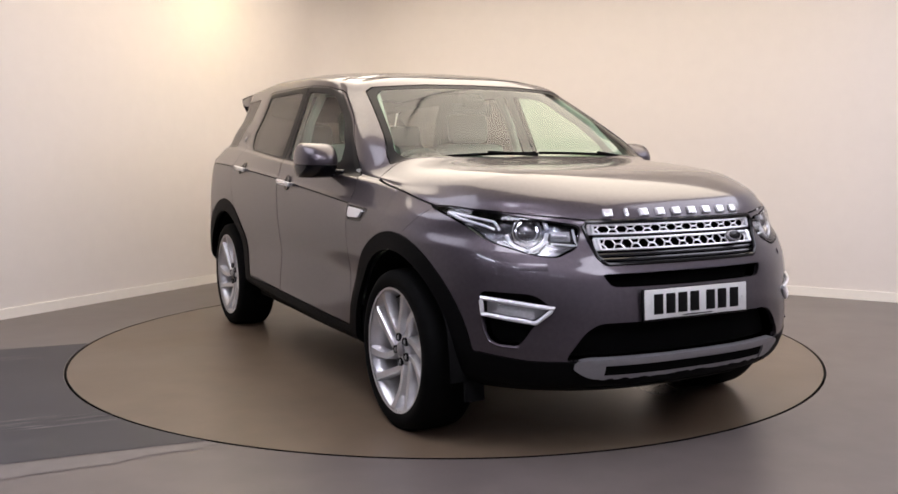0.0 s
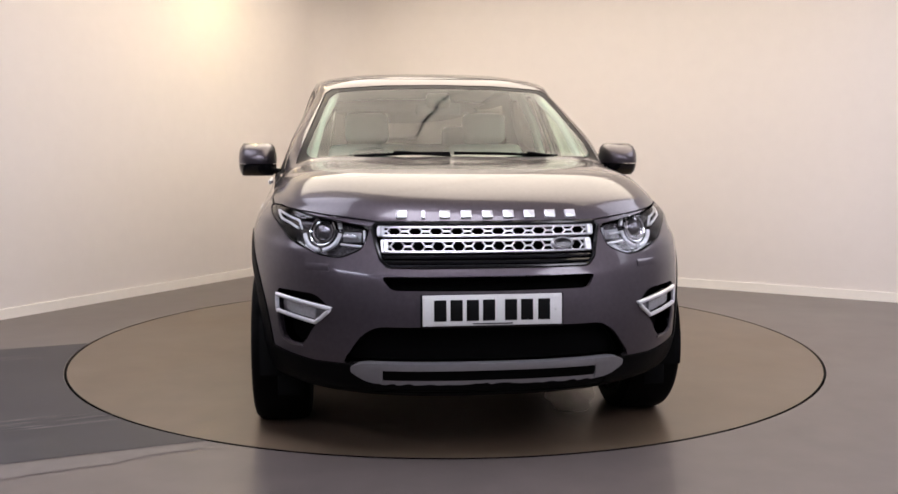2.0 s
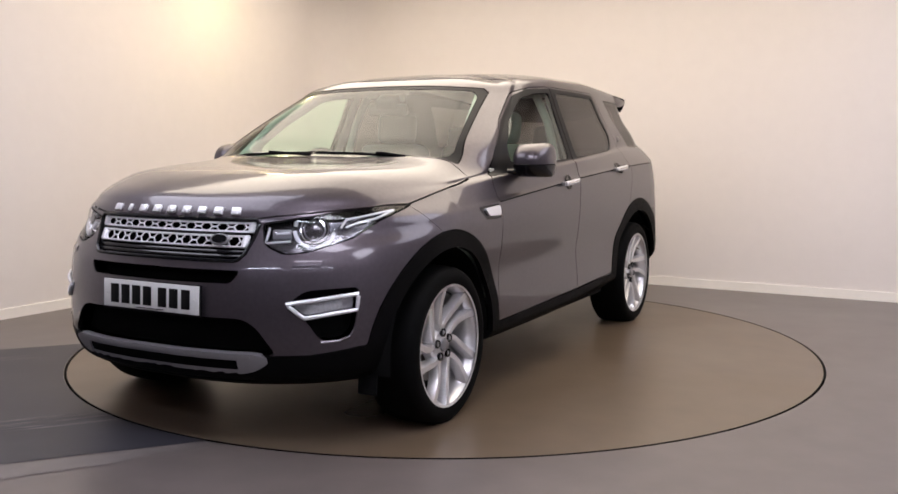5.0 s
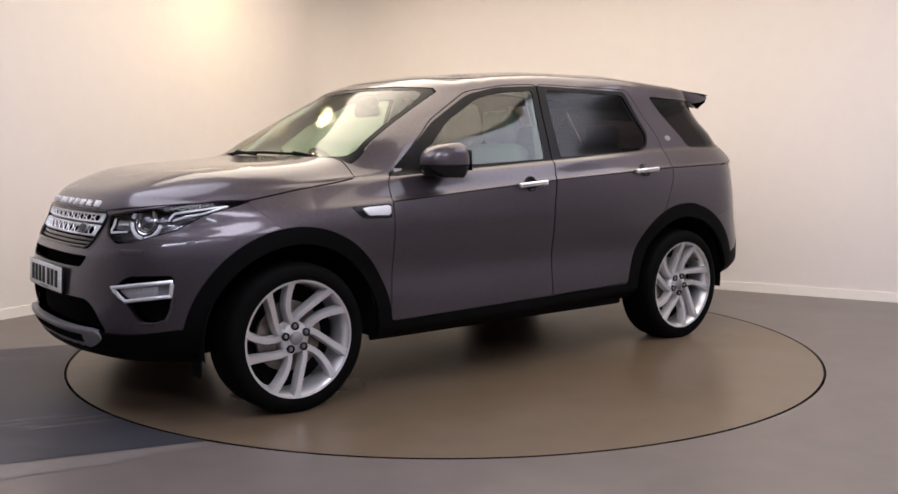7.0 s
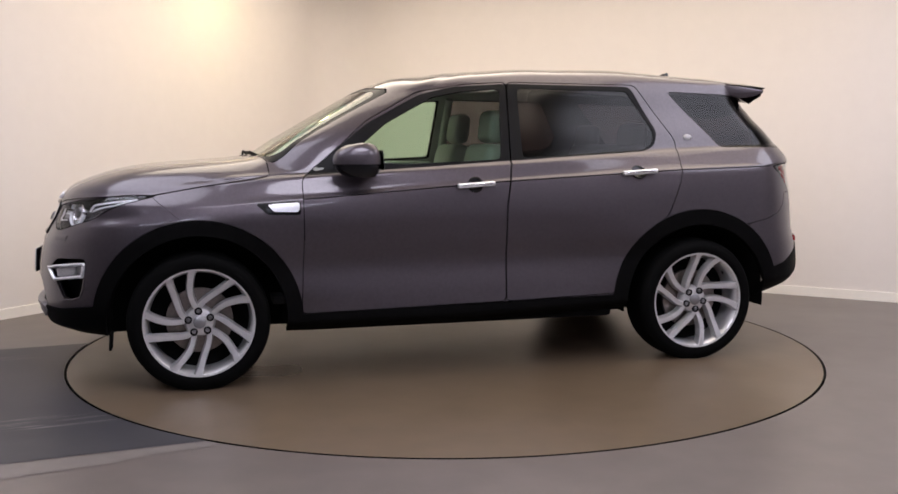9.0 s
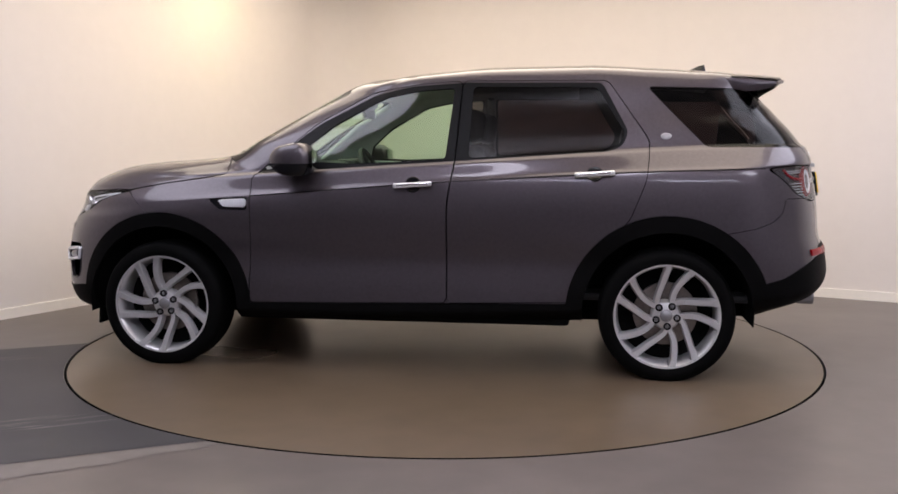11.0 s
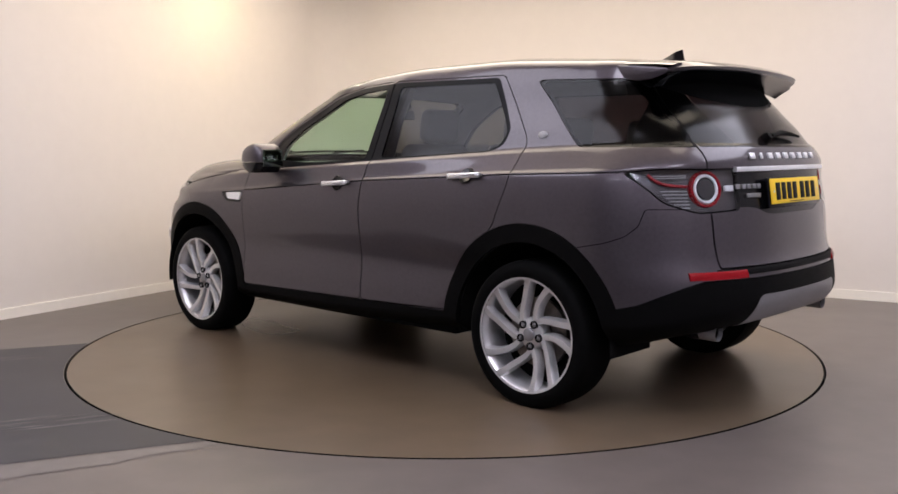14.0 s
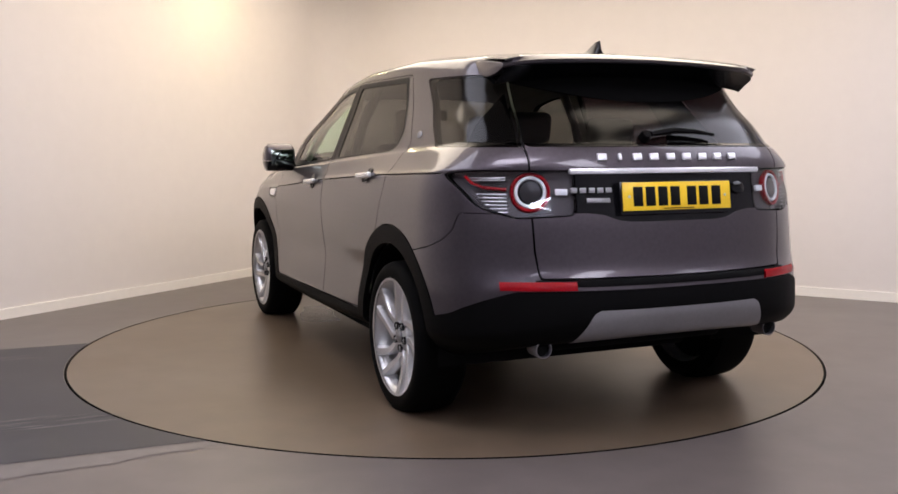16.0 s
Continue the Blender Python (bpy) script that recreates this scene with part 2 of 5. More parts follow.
def build_room():
    wall_run("wall_north", 0, CEIL, 0.0, 0.2, WALL, "plain cream painted wall with a rounded corner", "wall")
    wall_run("baseboard", 0, 0.075, 0.014, -0.002, SKIRT, "low white skirting along the cream wall", "baseboard")
    # unseen walls and rear ceiling, added to shape the car's reflections
    slab("wall_east", WA, WA + 0.2, 0, WB, 0, CEIL, DIM_WALL, "unseen grey wall, toned for the car's reflections", "wall")
    slab("wall_south", 0, WA, WB, WB + 0.2, 0, CEIL, DIM_WALL, "unseen grey wall, toned for the car's reflections", "wall")
    slab("ceiling", -0.2, WA + 0.2, -0.2, 7.0, CEIL, CEIL + 0.15, CEILING, "plain white painted ceiling", "ceiling")
    slab("ceiling_rear", -0.2, WA + 0.2, 7.0, WB + 0.2, CEIL, CEIL + 0.15, DIM_WALL, "unseen grey ceiling, toned for the car's reflections", "ceiling")
    # floor with the round opening of the turntable
    n = 160
    outer = [room_at(a, b, 0) for a, b in ((-0.2, WB + 4), (WA + 0.2, WB + 4), (WA + 0.2, -0.2), (-0.2, -0.2))]
    bm = bmesh.new()
    r0 = [bm.verts.new((R_TABLE * math.cos(k * math.tau / n), R_TABLE * math.sin(k * math.tau / n), 0)) for k in range(n)]
    r1, r2 = [], []
    for k in range(n):
        d = Vector((math.cos(k * math.tau / n), math.sin(k * math.tau / n), 0))
        best = 99.0
        for p, q in zip(outer, outer[1:] + outer[:1]):
            e = q - p
            den = d.x * e.y - d.y * e.x
            if abs(den) > 1e-6:
                s = (p.x * e.y - p.y * e.x) / den
                if s > 0 and -1e-6 <= (p.x * d.y - p.y * d.x) / den <= 1 + 1e-6:
                    best = min(best, s)
        r1.append(bm.verts.new(d * best))
        r2.append(bm.verts.new((R_TABLE * d.x, R_TABLE * d.y, -0.1)))
    for k in range(n):
        j = (k + 1) % n
        bm.faces.new((r0[k], r1[k], r1[j], r0[j]))
        bm.faces.new((r2[k], r0[k], r0[j], r2[j]))
    tagged(part("floor", bm, FLOOR, None, "", False), "smooth beige-grey resin floor, faintly stained", "floor", "", "structure")
    bm = lathe([(0.001, -0.1), (R_TABLE + 0.3, -0.1), (R_TABLE + 0.3, -0.16), (0.001, -0.16)], 64)
    tagged(part("pit_floor", bm, GAP), "black pit below the turntable's rim", "floor", "", "structure")
    # dark painted strip that leads to the turntable, cut off by its rim
    d = Vector((0.927, 0.375))
    nrm = Vector((-d.y, d.x))
    c0, c1 = nrm.dot(Vector((-1.335, -2.115))), nrm.dot(Vector((-2.45, -0.148)))
    bm = bmesh.new()
    rows = []
    for k in range(25):
        c = c0 + (c1 - c0) * k / 24
        s1 = -math.sqrt(max((R_TABLE + 0.004) ** 2 - c * c, 0))
        rows.append([bm.verts.new((*(d * s + nrm * c), 0.003)) for s in (s1, s1 - 1.0, -4.2)])
    for a, b in zip(rows, rows[1:]):
        for k in range(2):
            bm.faces.new((a[k], b[k], b[k + 1], a[k + 1]))
    tagged(part("floor_strip", bm, STRIP, None, "", False), "dark grey painted strip on the beige floor", "floor marking", "", "structure")
    return d, nrm


STRIP_D, STRIP_N = build_room()


def ceiling_light(a, b, colour, sx, sy):
    """A flat ceiling panel: enamel frame and glowing diffuser."""
    warm = colour == WARM
    base = new("ceiling_light")
    base.matrix_world = ROOM @ pose(a, -b, CEIL)
    tagged(base, "%s white rectangular ceiling light, lit" % ("large warm" if warm else "narrow cool" if sy < 0.5 else "large cool" if sy > 1.5 else "cool"), "ceiling light", "ceiling lights")
    fw = 0.008 if warm else 0.03
    for k in (-1, 1):
        part("frame", box(sx + 2 * fw, fw, 0.05, pose(0, k * (sy + fw) / 2, -0.027), 0.002), LAMP_BODY, base)
        part("frame", box(fw, sy, 0.05, pose(k * (sx + fw) / 2, 0, -0.027), 0.002), LAMP_BODY, base)
    part("diffuser", box(sx, sy, 0.02, pose(0, 0, -0.03)), LAMP_WARM if warm else LAMP_TUBE if sy < 0.5 else LAMP_SOFT if sy > 1.5 else LAMP_FILL, base)


for a_, b_, c_, sx_, sy_ in PANELS:
    ceiling_light(a_, b_, c_, sx_, sy_)


def wall_spot(a, b, z):
    """A small round downlight on a short stem, close to the wall."""
    base = new("wall_spot")
    base.matrix_world = ROOM @ pose(a, -b, CEIL)
    tagged(base, "small warm white round downlight beside the wall", "spotlight")
    part("stem", lathe([(0.0005, 0.0), (0.012, 0.0), (0.012, z - CEIL), (0.0005, z - CEIL)], 16), LAMP_BODY, base)
    part("shade", lathe([(0.03, z - CEIL + 0.05), (0.10, z - CEIL), (0.105, z - CEIL - 0.06), (0.10, z - CEIL - 0.06), (0.095, z - CEIL)], 32), LAMP_BODY, base)
    part("bulb", lathe([(0.0005, z - CEIL - 0.03), (0.08, z - CEIL - 0.025), (0.085, z - CEIL - 0.01)], 24), LAMP_SPOT, base)


wall_spot(0.42, 1.85, 2.86)

# ---- the turntable ----
def build_turntable():
    base = new("turntable")
    tagged(base, "large round beige turntable disc set flush in the floor", "turntable")
    r = R_TABLE - 0.010
    part("disc", lathe([(0.0005, 0.0), (0.6, 0.0), (1.2, 0.0), (r - 0.003, 0.0), (r, -0.003), (r, -0.09), (0.0005, -0.09)], 160), TABLE, base)
    # black ring over the lit disc edge, painting the shade of the gap
    part("rim_shade_ring", lathe([(r - 0.004, -0.002), (r - 0.004, 0.0012), (r + 0.001, 0.0010), (r + 0.0015, -0.06)], 160), GAP, base, "black ring painting the shaded gap round the disc")
    return base


turntable = build_turntable()

# ---- the car: a skin of feature curves, cut into its panels ----
# x forwards from mid-wheelbase, y to the car's left, z up from the ground
CX, CY = -0.101, 0.1015  # the turning axis in the car's plan
HUB_Z, AXLE = 0.338, 1.373
car = new("car")
tagged(car, "dark grey metallic five-door SUV standing on a turntable", "car")
SHIFT = Matrix.Translation((-CX, -CY, 0))

# rows of: front x, corner length, corner power, rear x, corner length, corner power, front z, rear z, [(x, half width)], [(x, side z)]
LEVELS = [
    (2.09, 0.80, 2.6, -2.10, 0.50, 2.6, 0.255, 0.425, [(0, 0.84)], [(1.9, 0.27), (0, 0.265), (-1.8, 0.33)]),
    (2.18, 0.85, 2.6, -2.255, 0.56, 2.5, 0.30, 0.455, [(1.6, 0.905), (0.6, 0.922), (-0.7, 0.922), (-1.7, 0.905)], [(1.9, 0.33), (0, 0.33), (-1.8, 0.40)]),
    (2.215, 0.88, 2.65, -2.30, 0.58, 2.45, 0.43, 0.55, [(1.7, 0.928), (0.6, 0.916), (-0.7, 0.916), (-1.7, 0.928)], [(0, 0.45)]),
    (2.21, 0.88, 2.65, -2.285, 0.57, 2.45, 0.58, 0.655, [(1.7, 0.934), (0.6, 0.904), (-0.7, 0.904), (-1.7, 0.934)], [(0, 0.60)]),
    (2.19, 0.88, 2.65, -2.25, 0.56, 2.45, 0.70, 0.74, [(1.5, 0.938), (0.5, 0.920), (-0.5, 0.920), (-1.5, 0.938)], [(0, 0.74)]),
    (2.16, 0.86, 2.6, -2.235, 0.56, 2.45, 0.775, 0.90, [(1.5, 0.935), (0, 0.928), (-1.5, 0.933)], [(1.5, 0.82), (0, 0.87), (-1.5, 0.90)]),
    (2.115, 0.85, 2.6, -2.205, 0.53, 2.45, 0.875, 1.06, [(1.5, 0.915), (0, 0.922), (-1.5, 0.905)], [(1.8, 0.875), (0.87, 0.943), (-0.22, 1.025), (-1.2, 1.078), (-1.8, 1.098)]),
    (2.095, 0.82, 2.7, -2.19, 0.48, 2.7, 0.925, 1.13, [(1.5, 0.895), (0, 0.912), (-1.5, 0.885)], [(1.8, 0.915), (0.87, 0.965), (-0.22, 1.045), (-1.2, 1.098), (-1.8, 1.118)]),
    (2.04, 0.78, 2.9, -2.165, 0.46, 2.8, 0.995, 1.20, [(1.5, 0.836), (0.6, 0.885), (-0.4, 0.885), (-1.2, 0.83), (-1.8, 0.80)], [(1.8, 0.965), (1.4, 1.005), (0.85, 1.048), (-0.22, 1.113), (-1.2, 1.178), (-1.8, 1.205)]),
    (1.74, 0.62, 3.6, -2.155, 0.45, 2.8, 1.100, 1.215, [(1.4, 0.808), (0.6, 0.87), (-0.4, 0.873), (-1.2, 0.815), (-1.8, 0.785)], [(1.4, 1.035), (0.85, 1.066), (-0.22, 1.123), (-1.2, 1.19), (-1.8, 1.217)]),
    (1.10, 0.34, 5.0, -2.14, 0.44, 2.8, 1.160, 1.225, [(1.0, 0.795), (0.6, 0.860), (-0.4, 0.863), (-1.2, 0.805), (-1.8, 0.775)], [(0.95, 1.095), (0.6, 1.085), (-0.22, 1.135), (-1.2, 1.202), (-1.8, 1.228)]),
    (0.92, 0.33, 4.6, -2.08, 0.42, 2.8, 1.26, 1.30, [(0.8, 0.770), (0.4, 0.812), (-0.4, 0.815), (-1.2, 0.775), (-1.8, 0.75)], [(0.8, 1.235), (-0.22, 1.26), (-1.2, 1.29), (-1.8, 1.30)]),
    (0.68, 0.32, 4.2, -1.99, 0.40, 2.8, 1.40, 1.40, [(0.5, 0.716), (0, 0.752), (-0.4, 0.758), (-1.2, 0.73), (-1.8, 0.70)], [(0.5, 1.375), (-0.22, 1.41), (-1.2, 1.41), (-1.8, 1.40)]),
    (0.46, 0.30, 4.0, -1.90, 0.38, 3.0, 1.525, 1.505, [(0.3, 0.660), (-0.3, 0.704), (-1.2, 0.690), (-1.8, 0.665)], [(0.3, 1.492), (0.05, 1.528), (-0.35, 1.553), (-0.95, 1.557), (-1.7, 1.525)]),
    (0.38, 0.30, 4.0, -1.90, 0.38, 3.2, 1.562, 1.555, [(0.2, 0.640), (-0.3, 0.672), (-1.2, 0.660), (-1.8, 0.64)], [(0.25, 1.538), (0.0, 1.578), (-0.4, 1.606), (-1.0, 1.614), (-1.75, 1.575)]),
    (0.31, 0.30, 4.0, -1.88, 0.38, 3.2, 1.588, 1.582, [(0.1, 0.57), (-0.3, 0.60), (-1.8, 0.58)], [(0.2, 1.565), (0.0, 1.600), (-0.4, 1.630), (-1.0, 1.638), (-1.75, 1.595)]),
    (0.20, 0.30, 4.0, -1.84, 0.38, 3.2, 1.612, 1.605, [(0, 0.32)], [(0.1, 1.61), (0.0, 1.63), (-0.4, 1.660), (-1.0, 1.668), (-1.75, 1.615)]),
    (0.10, 0.30, 4.0, -1.80, 0.38, 3.2, 1.628, 1.613, [(0, 0.0)], [(0.0, 1.637), (-0.4, 1.667), (-1.0, 1.675), (-1.75, 1.622)]),
]


def along(pairs, x):
    p = sorted(pairs)
    return np.interp(x, [a for a, _ in p], [b for _, b in p])


def soften(a, n):
    for _ in range(n):
        a = np.concatenate([a[:1], (a[:-2] + 2 * a[1:-1] + a[2:]) / 4, a[-1:]])
    return a


def skin(nf=72, ns=170, nr=60, steps=10):
    """Columns x, y, z, nx, ny, nz of the left half, and its triangles."""
    curves = []
    for row, (xf, lf, pf, xr, lr, pr, zf, zr, wide, high) in enumerate(LEVELS):
        fa = np.linspace(0, math.pi / 2, nf, endpoint=False)
        ra = np.linspace(math.pi / 2, 0, nr + 1)[1:]
        sx = np.linspace(xf - lf, xr + lr, ns + 1)
        x = np.concatenate([xf - lf + lf * np.cos(fa) ** (2 / pf), sx, xr + lr - lr * np.maximum(np.cos(ra), 0) ** (2 / pr)])
        k = np.concatenate([np.sin(fa) ** (2 / pf), np.ones(ns + 1), np.maximum(np.sin(ra), 0) ** (2 / pr)])
        w = soften(along(wide, x), 40)
        s = np.concatenate([fa / (math.pi / 2), np.ones(ns + 1), ra / (math.pi / 2)])
        s = (s * s * (3 - 2 * s)) ** (1.9 if 7 < row < 11 else 1.0)
        end = np.concatenate([np.full(nf, zf), np.full(ns // 2, zf), np.full(ns + 1 - ns // 2 + nr, zr)])
        zs = soften(along(high, x), 60)
        curves.append(np.stack([x, w * k, end + (zs - end) * s], 1))
    C = np.array(curves)
    h = np.maximum(np.linalg.norm(np.diff(C, axis=0), axis=2).mean(1), 0.02)
    t = np.concatenate([[0], np.cumsum(h)])
    d = np.diff(C, axis=0) / h[:, None, None]
    m = np.zeros_like(C)
    hh = h[:, None, None]
    same = d[:-1] * d[1:] > 0
    w1, w2 = 2 * hh[1:] + hh[:-1], hh[1:] + 2 * hh[:-1]
    with np.errstate(divide="ignore", invalid="ignore"):
        m[1:-1] = np.where(same, (w1 + w2) / (w1 / d[:-1] + w2 / d[1:]), 0)
    m[0], m[-1] = d[0], d[-1]
    rows = []
    for i in range(len(h)):
        for q in np.linspace(0, 1, steps, endpoint=False):
            a, b = (1 + 2 * q) * (1 - q) ** 2, q * (1 - q) ** 2
            c, e = q * q * (3 - 2 * q), q * q * (q - 1)
            rows.append(a * C[i] + b * h[i] * m[i] + c * C[i + 1] + e * h[i] * m[i + 1])
    rows.append(C[-1])
    S = np.array(rows)
    S[:, 0, 1] = S[:, -1, 1] = 0
    full = np.concatenate([S[:, 1:2] * (1, -1, 1), S, S[:, -2:-1] * (1, -1, 1)], 1)
    du = full[:, 2:] - full[:, :-2]
    dv = np.gradient(S, axis=0)
    N = np.cross(du, dv)
    N /= np.maximum(np.linalg.norm(N, axis=2, keepdims=True), 1e-9)
    N[-1] = (0, 0, 1)
    nv, nu = S.shape[:2]
    j, i = np.meshgrid(np.arange(nv - 1), np.arange(nu - 1), indexing="ij")
    q = (j * nu + i).ravel()
    F = np.concatenate([np.stack([q, q + 1, q + nu + 1], 1), np.stack([q, q + nu + 1, q + nu], 1)])
    return np.concatenate([S, N], 2).reshape(-1, 6), F


def cut(V, F, phi):
    """Splits triangles along phi = 0. Returns the vertices and the triangles inside (phi < 0) and outside."""
    s = phi < 0
    c = s[F].sum(1)
    fin, fout, mixed = F[c == 3], F[c == 0], F[(c == 1) | (c == 2)]
    if not len(mixed):
        return V, fin, fout
    lone = np.where((s[mixed].sum(1) == 1)[:, None], s[mixed], ~s[mixed])
    k = lone.argmax(1)
    r = np.arange(len(mixed))
    a, b, e = mixed[r, k], mixed[r, (k + 1) % 3], mixed[r, (k + 2) % 3]
    n = len(V)

    def keys(p, q):
        return np.minimum(p, q).astype(np.int64) * n + np.maximum(p, q)
    uniq, inv = np.unique(np.concatenate([keys(a, b), keys(a, e)]), return_inverse=True)
    p, q = uniq // n, uniq % n
    t = (phi[p] / (phi[p] - phi[q]))[:, None]
    V2 = np.concatenate([V, V[p] + (V[q] - V[p]) * t])
    ab, ae = n + inv[:len(a)], n + inv[len(a):]
    tip = np.stack([a, ab, ae], 1)
    rest = np.concatenate([np.stack([ab, b, e], 1), np.stack([ab, e, ae], 1)])
    tin = s[a]
    rin = np.concatenate([~tin, ~tin])
    return V2, np.concatenate([fin, tip[tin], rest[rin]]), np.concatenate([fout, tip[~tin], rest[~rin]])


def poly(V, pts, axes=(0, 2)):
    """Signed distance to a polygon in two of the axes, negative inside."""
    P = V[:, axes]
    best = np.full(len(P), 1e9)
    inside = np.zeros(len(P), bool)
    for (x0, y0), (x1, y1) in zip(pts, pts[1:] + pts[:1]):
        e = np.array((x1 - x0, y1 - y0))
        w = P - (x0, y0)
        t = np.clip((w @ e) / (e @ e), 0, 1)[:, None]
        best = np.minimum(best, np.linalg.norm(w - t * e, axis=1))
        with np.errstate(divide="ignore", invalid="ignore"):
            hit = ((y0 > P[:, 1]) != (y1 > P[:, 1])) & (P[:, 0] < (x1 - x0) * (P[:, 1] - y0) / (y1 - y0) + x0)
        inside ^= hit
    return np.where(inside, -best, best)


def round_poly(pts, r, n=5):
    """The polygon with its corners rounded."""
    out = []
    for i, p in enumerate(pts):
        p, a, b = Vector(p), Vector(pts[i - 1]), Vector(pts[(i + 1) % len(pts)])
        da, db = (a - p), (b - p)
        k = min(r, da.length * 0.45, db.length * 0.45)
        s, e = p + da.normalized() * k, p + db.normalized() * k
        for j in range(n + 1):
            t = j / n
            out.append(tuple(s * (1 - t) ** 2 + p * 2 * t * (1 - t) + e * t * t))
    return out


def panel(name, V, F, mat, both=False, depth=0.012, offset=0.0, label="", parent=None):
    """Mesh objects of a cut-out piece: one across the middle, or (both) a left and a right one. Its rim is turned inwards."""
    use, inv = np.unique(F, return_inverse=True)
    P, f = V[use], inv.reshape(-1, 3)
    X, N = P[:, :3] + P[:, 3:] * offset, P[:, 3:]
    edges = np.concatenate([f[:, (0, 1)], f[:, (1, 2)], f[:, (2, 0)]])
    key = np.sort(edges, 1)
    _, first, count = np.unique(key[:, 0].astype(np.int64) * len(X) + key[:, 1], return_index=True, return_counts=True)
    rim = edges[first[count == 1]]
    rim = rim[~((np.abs(X[rim[:, 0], 1]) < 1e-5) & (np.abs(X[rim[:, 1], 1]) < 1e-5))]
    n = len(X)
    rv, ri = np.unique(rim, return_inverse=True)
    ri = ri.reshape(-1, 2)
    k = len(rv)
    quads = np.stack([n + ri[:, 1], n + ri[:, 0], n + k + ri[:, 0], n + k + ri[:, 1]], 1)
    X = np.concatenate([X, X[rv], X[rv] - N[rv] * depth])
    out = np.zeros((k, 3))
    for e in (0, 1):
        np.add.at(out, ri[:, e], np.cross(X[rim[:, 1]] - X[rim[:, 0]], N[rim[:, 0]]))
    out /= np.maximum(np.linalg.norm(out, axis=1, keepdims=True), 1e-9)
    N = np.concatenate([N, out, out])
    faces = [tuple(t) for t in f] + ([tuple(t) for t in quads] if depth else [])
    made = []
    Xm, Nm = X * (1, -1, 1), N * (1, -1, 1)
    back = [t[::-1] for t in faces]
    if both:
        sets = [(X, N, faces), (Xm, Nm, back)]
    else:
        mid = np.abs(X[:, 1]) < 1e-5
        remap = np.where(mid, np.arange(len(X)), np.arange(len(X)) + len(X))
        N = N.copy()
        N[mid, 1] = 0
        sets = [(np.concatenate([X, Xm]), np.concatenate([N, Nm]), faces + [tuple(remap[v] for v in t) for t in back])]
    for vs, ns, fs in sets:
        fs = [t for t in fs if len(set(t)) > 2]
        ob = mesh_ob(name, vs, fs, mat, True, None if mat in (CLEAR, PRIVACY, LENS) else ns)
        ob.data.transform(SHIFT)
        ob.parent = parent or car
        if label:
            tagged(ob, label)
        made.append(ob)
    return made


def rad(V, x, r):
    return np.hypot(V[:, 0] - x, V[:, 2] - HUB_Z) - r


WINDOWS = {
    "front": [(0.565, 1.132), (0.30, 1.118), (-0.21, 1.142), (-0.245, 1.525), (-0.05, 1.512), (0.13, 1.478), (0.40, 1.335), (0.545, 1.215)],
    "rear": [(-0.335, 1.150), (-1.05, 1.188), (-1.125, 1.222), (-1.147, 1.285), (-1.005, 1.522), (-0.345, 1.53)],
    "quarter": [(-1.565, 1.207), (-2.40, 1.207), (-2.40, 1.500), (-1.70, 1.512), (-1.262, 1.524)],
}
DAYLIGHT = [(0.84, 1.062), (-0.22, 1.132), (-1.07, 1.184), (-1.14, 1.215), (-1.167, 1.29), (-1.030, 1.547), (-0.3, 1.553), (0.0, 1.535), (0.20, 1.49), (0.50, 1.33)]
FRONT_DOOR = [(0.868, 0.362), (0.850, 0.75), (0.852, 1.05), (0.80, 1.085), (0.50, 1.345), (0.21, 1.505), (-0.05, 1.548), (-0.285, 1.562), (-0.262, 1.13), (-0.2255, 0.9), (-0.2245, 0.382)]
REAR_DOOR = [(-0.2275, 0.382), (-0.2285, 0.9), (-0.266, 1.13), (-0.289, 1.562), (-1.06, 1.558), (-1.275, 1.245), (-1.272, 1.15), (-1.255, 1.03), (-1.175, 0.83), (-1.08, 0.745), (-0.94, 0.60), (-0.885, 0.40)]
BONNET = [(2.3, -0.3), (2.3, 0.95), (1.0, 0.95), (1.02, 0.73), (1.085, 0.55), (1.115, 0.3), (1.12, -0.3)]
WINDSCREEN = [(0, 1.135), (0.67, 1.105), (0.757, 1.128), (0.747, 1.17), (0.618, 1.50), (0.582, 1.522), (0.3, 1.54), (0, 1.545), (-0.2, 1.545), (-0.2, 1.135)]
SCREEN_GLASS = [(0, 1.165), (0.63, 1.150), (0.702, 1.165), (0.712, 1.19), (0.597, 1.475), (0.552, 1.507), (0.3, 1.522), (0, 1.527), (-0.2, 1.527), (-0.2, 1.165)]
REAR_SCREEN = [(-0.2, 1.207), (0.616, 1.207), (0.560, 1.50), (-0.2, 1.52)]
PLATE_PANEL = [(-0.2, 0.908), (0.2, 0.908), (0.27, 0.915), (0.34, 0.940), (0.40, 0.946), (0.7, 0.946), (0.7, 1.10), (-0.2, 1.10)]
TAILGATE = [(-0.2, 0.688), (0.60, 0.690), (0.615, 0.80), (0.622, 1.0), (0.620, 1.21), (0.558, 1.52), (-0.2, 1.535)]
HEADLAMP = [(0.445, 0.905), (0.475, 0.825), (0.56, 0.79), (0.64, 0.80), (0.75, 0.845), (0.83, 0.935), (0.842, 0.968), (0.80, 0.972), (0.66, 0.942)]
TAIL_LAMP = [(0.445, 1.112), (0.445, 0.938), (0.68, 0.926), (0.80, 0.968), (0.884, 1.100), (0.80, 1.113)]
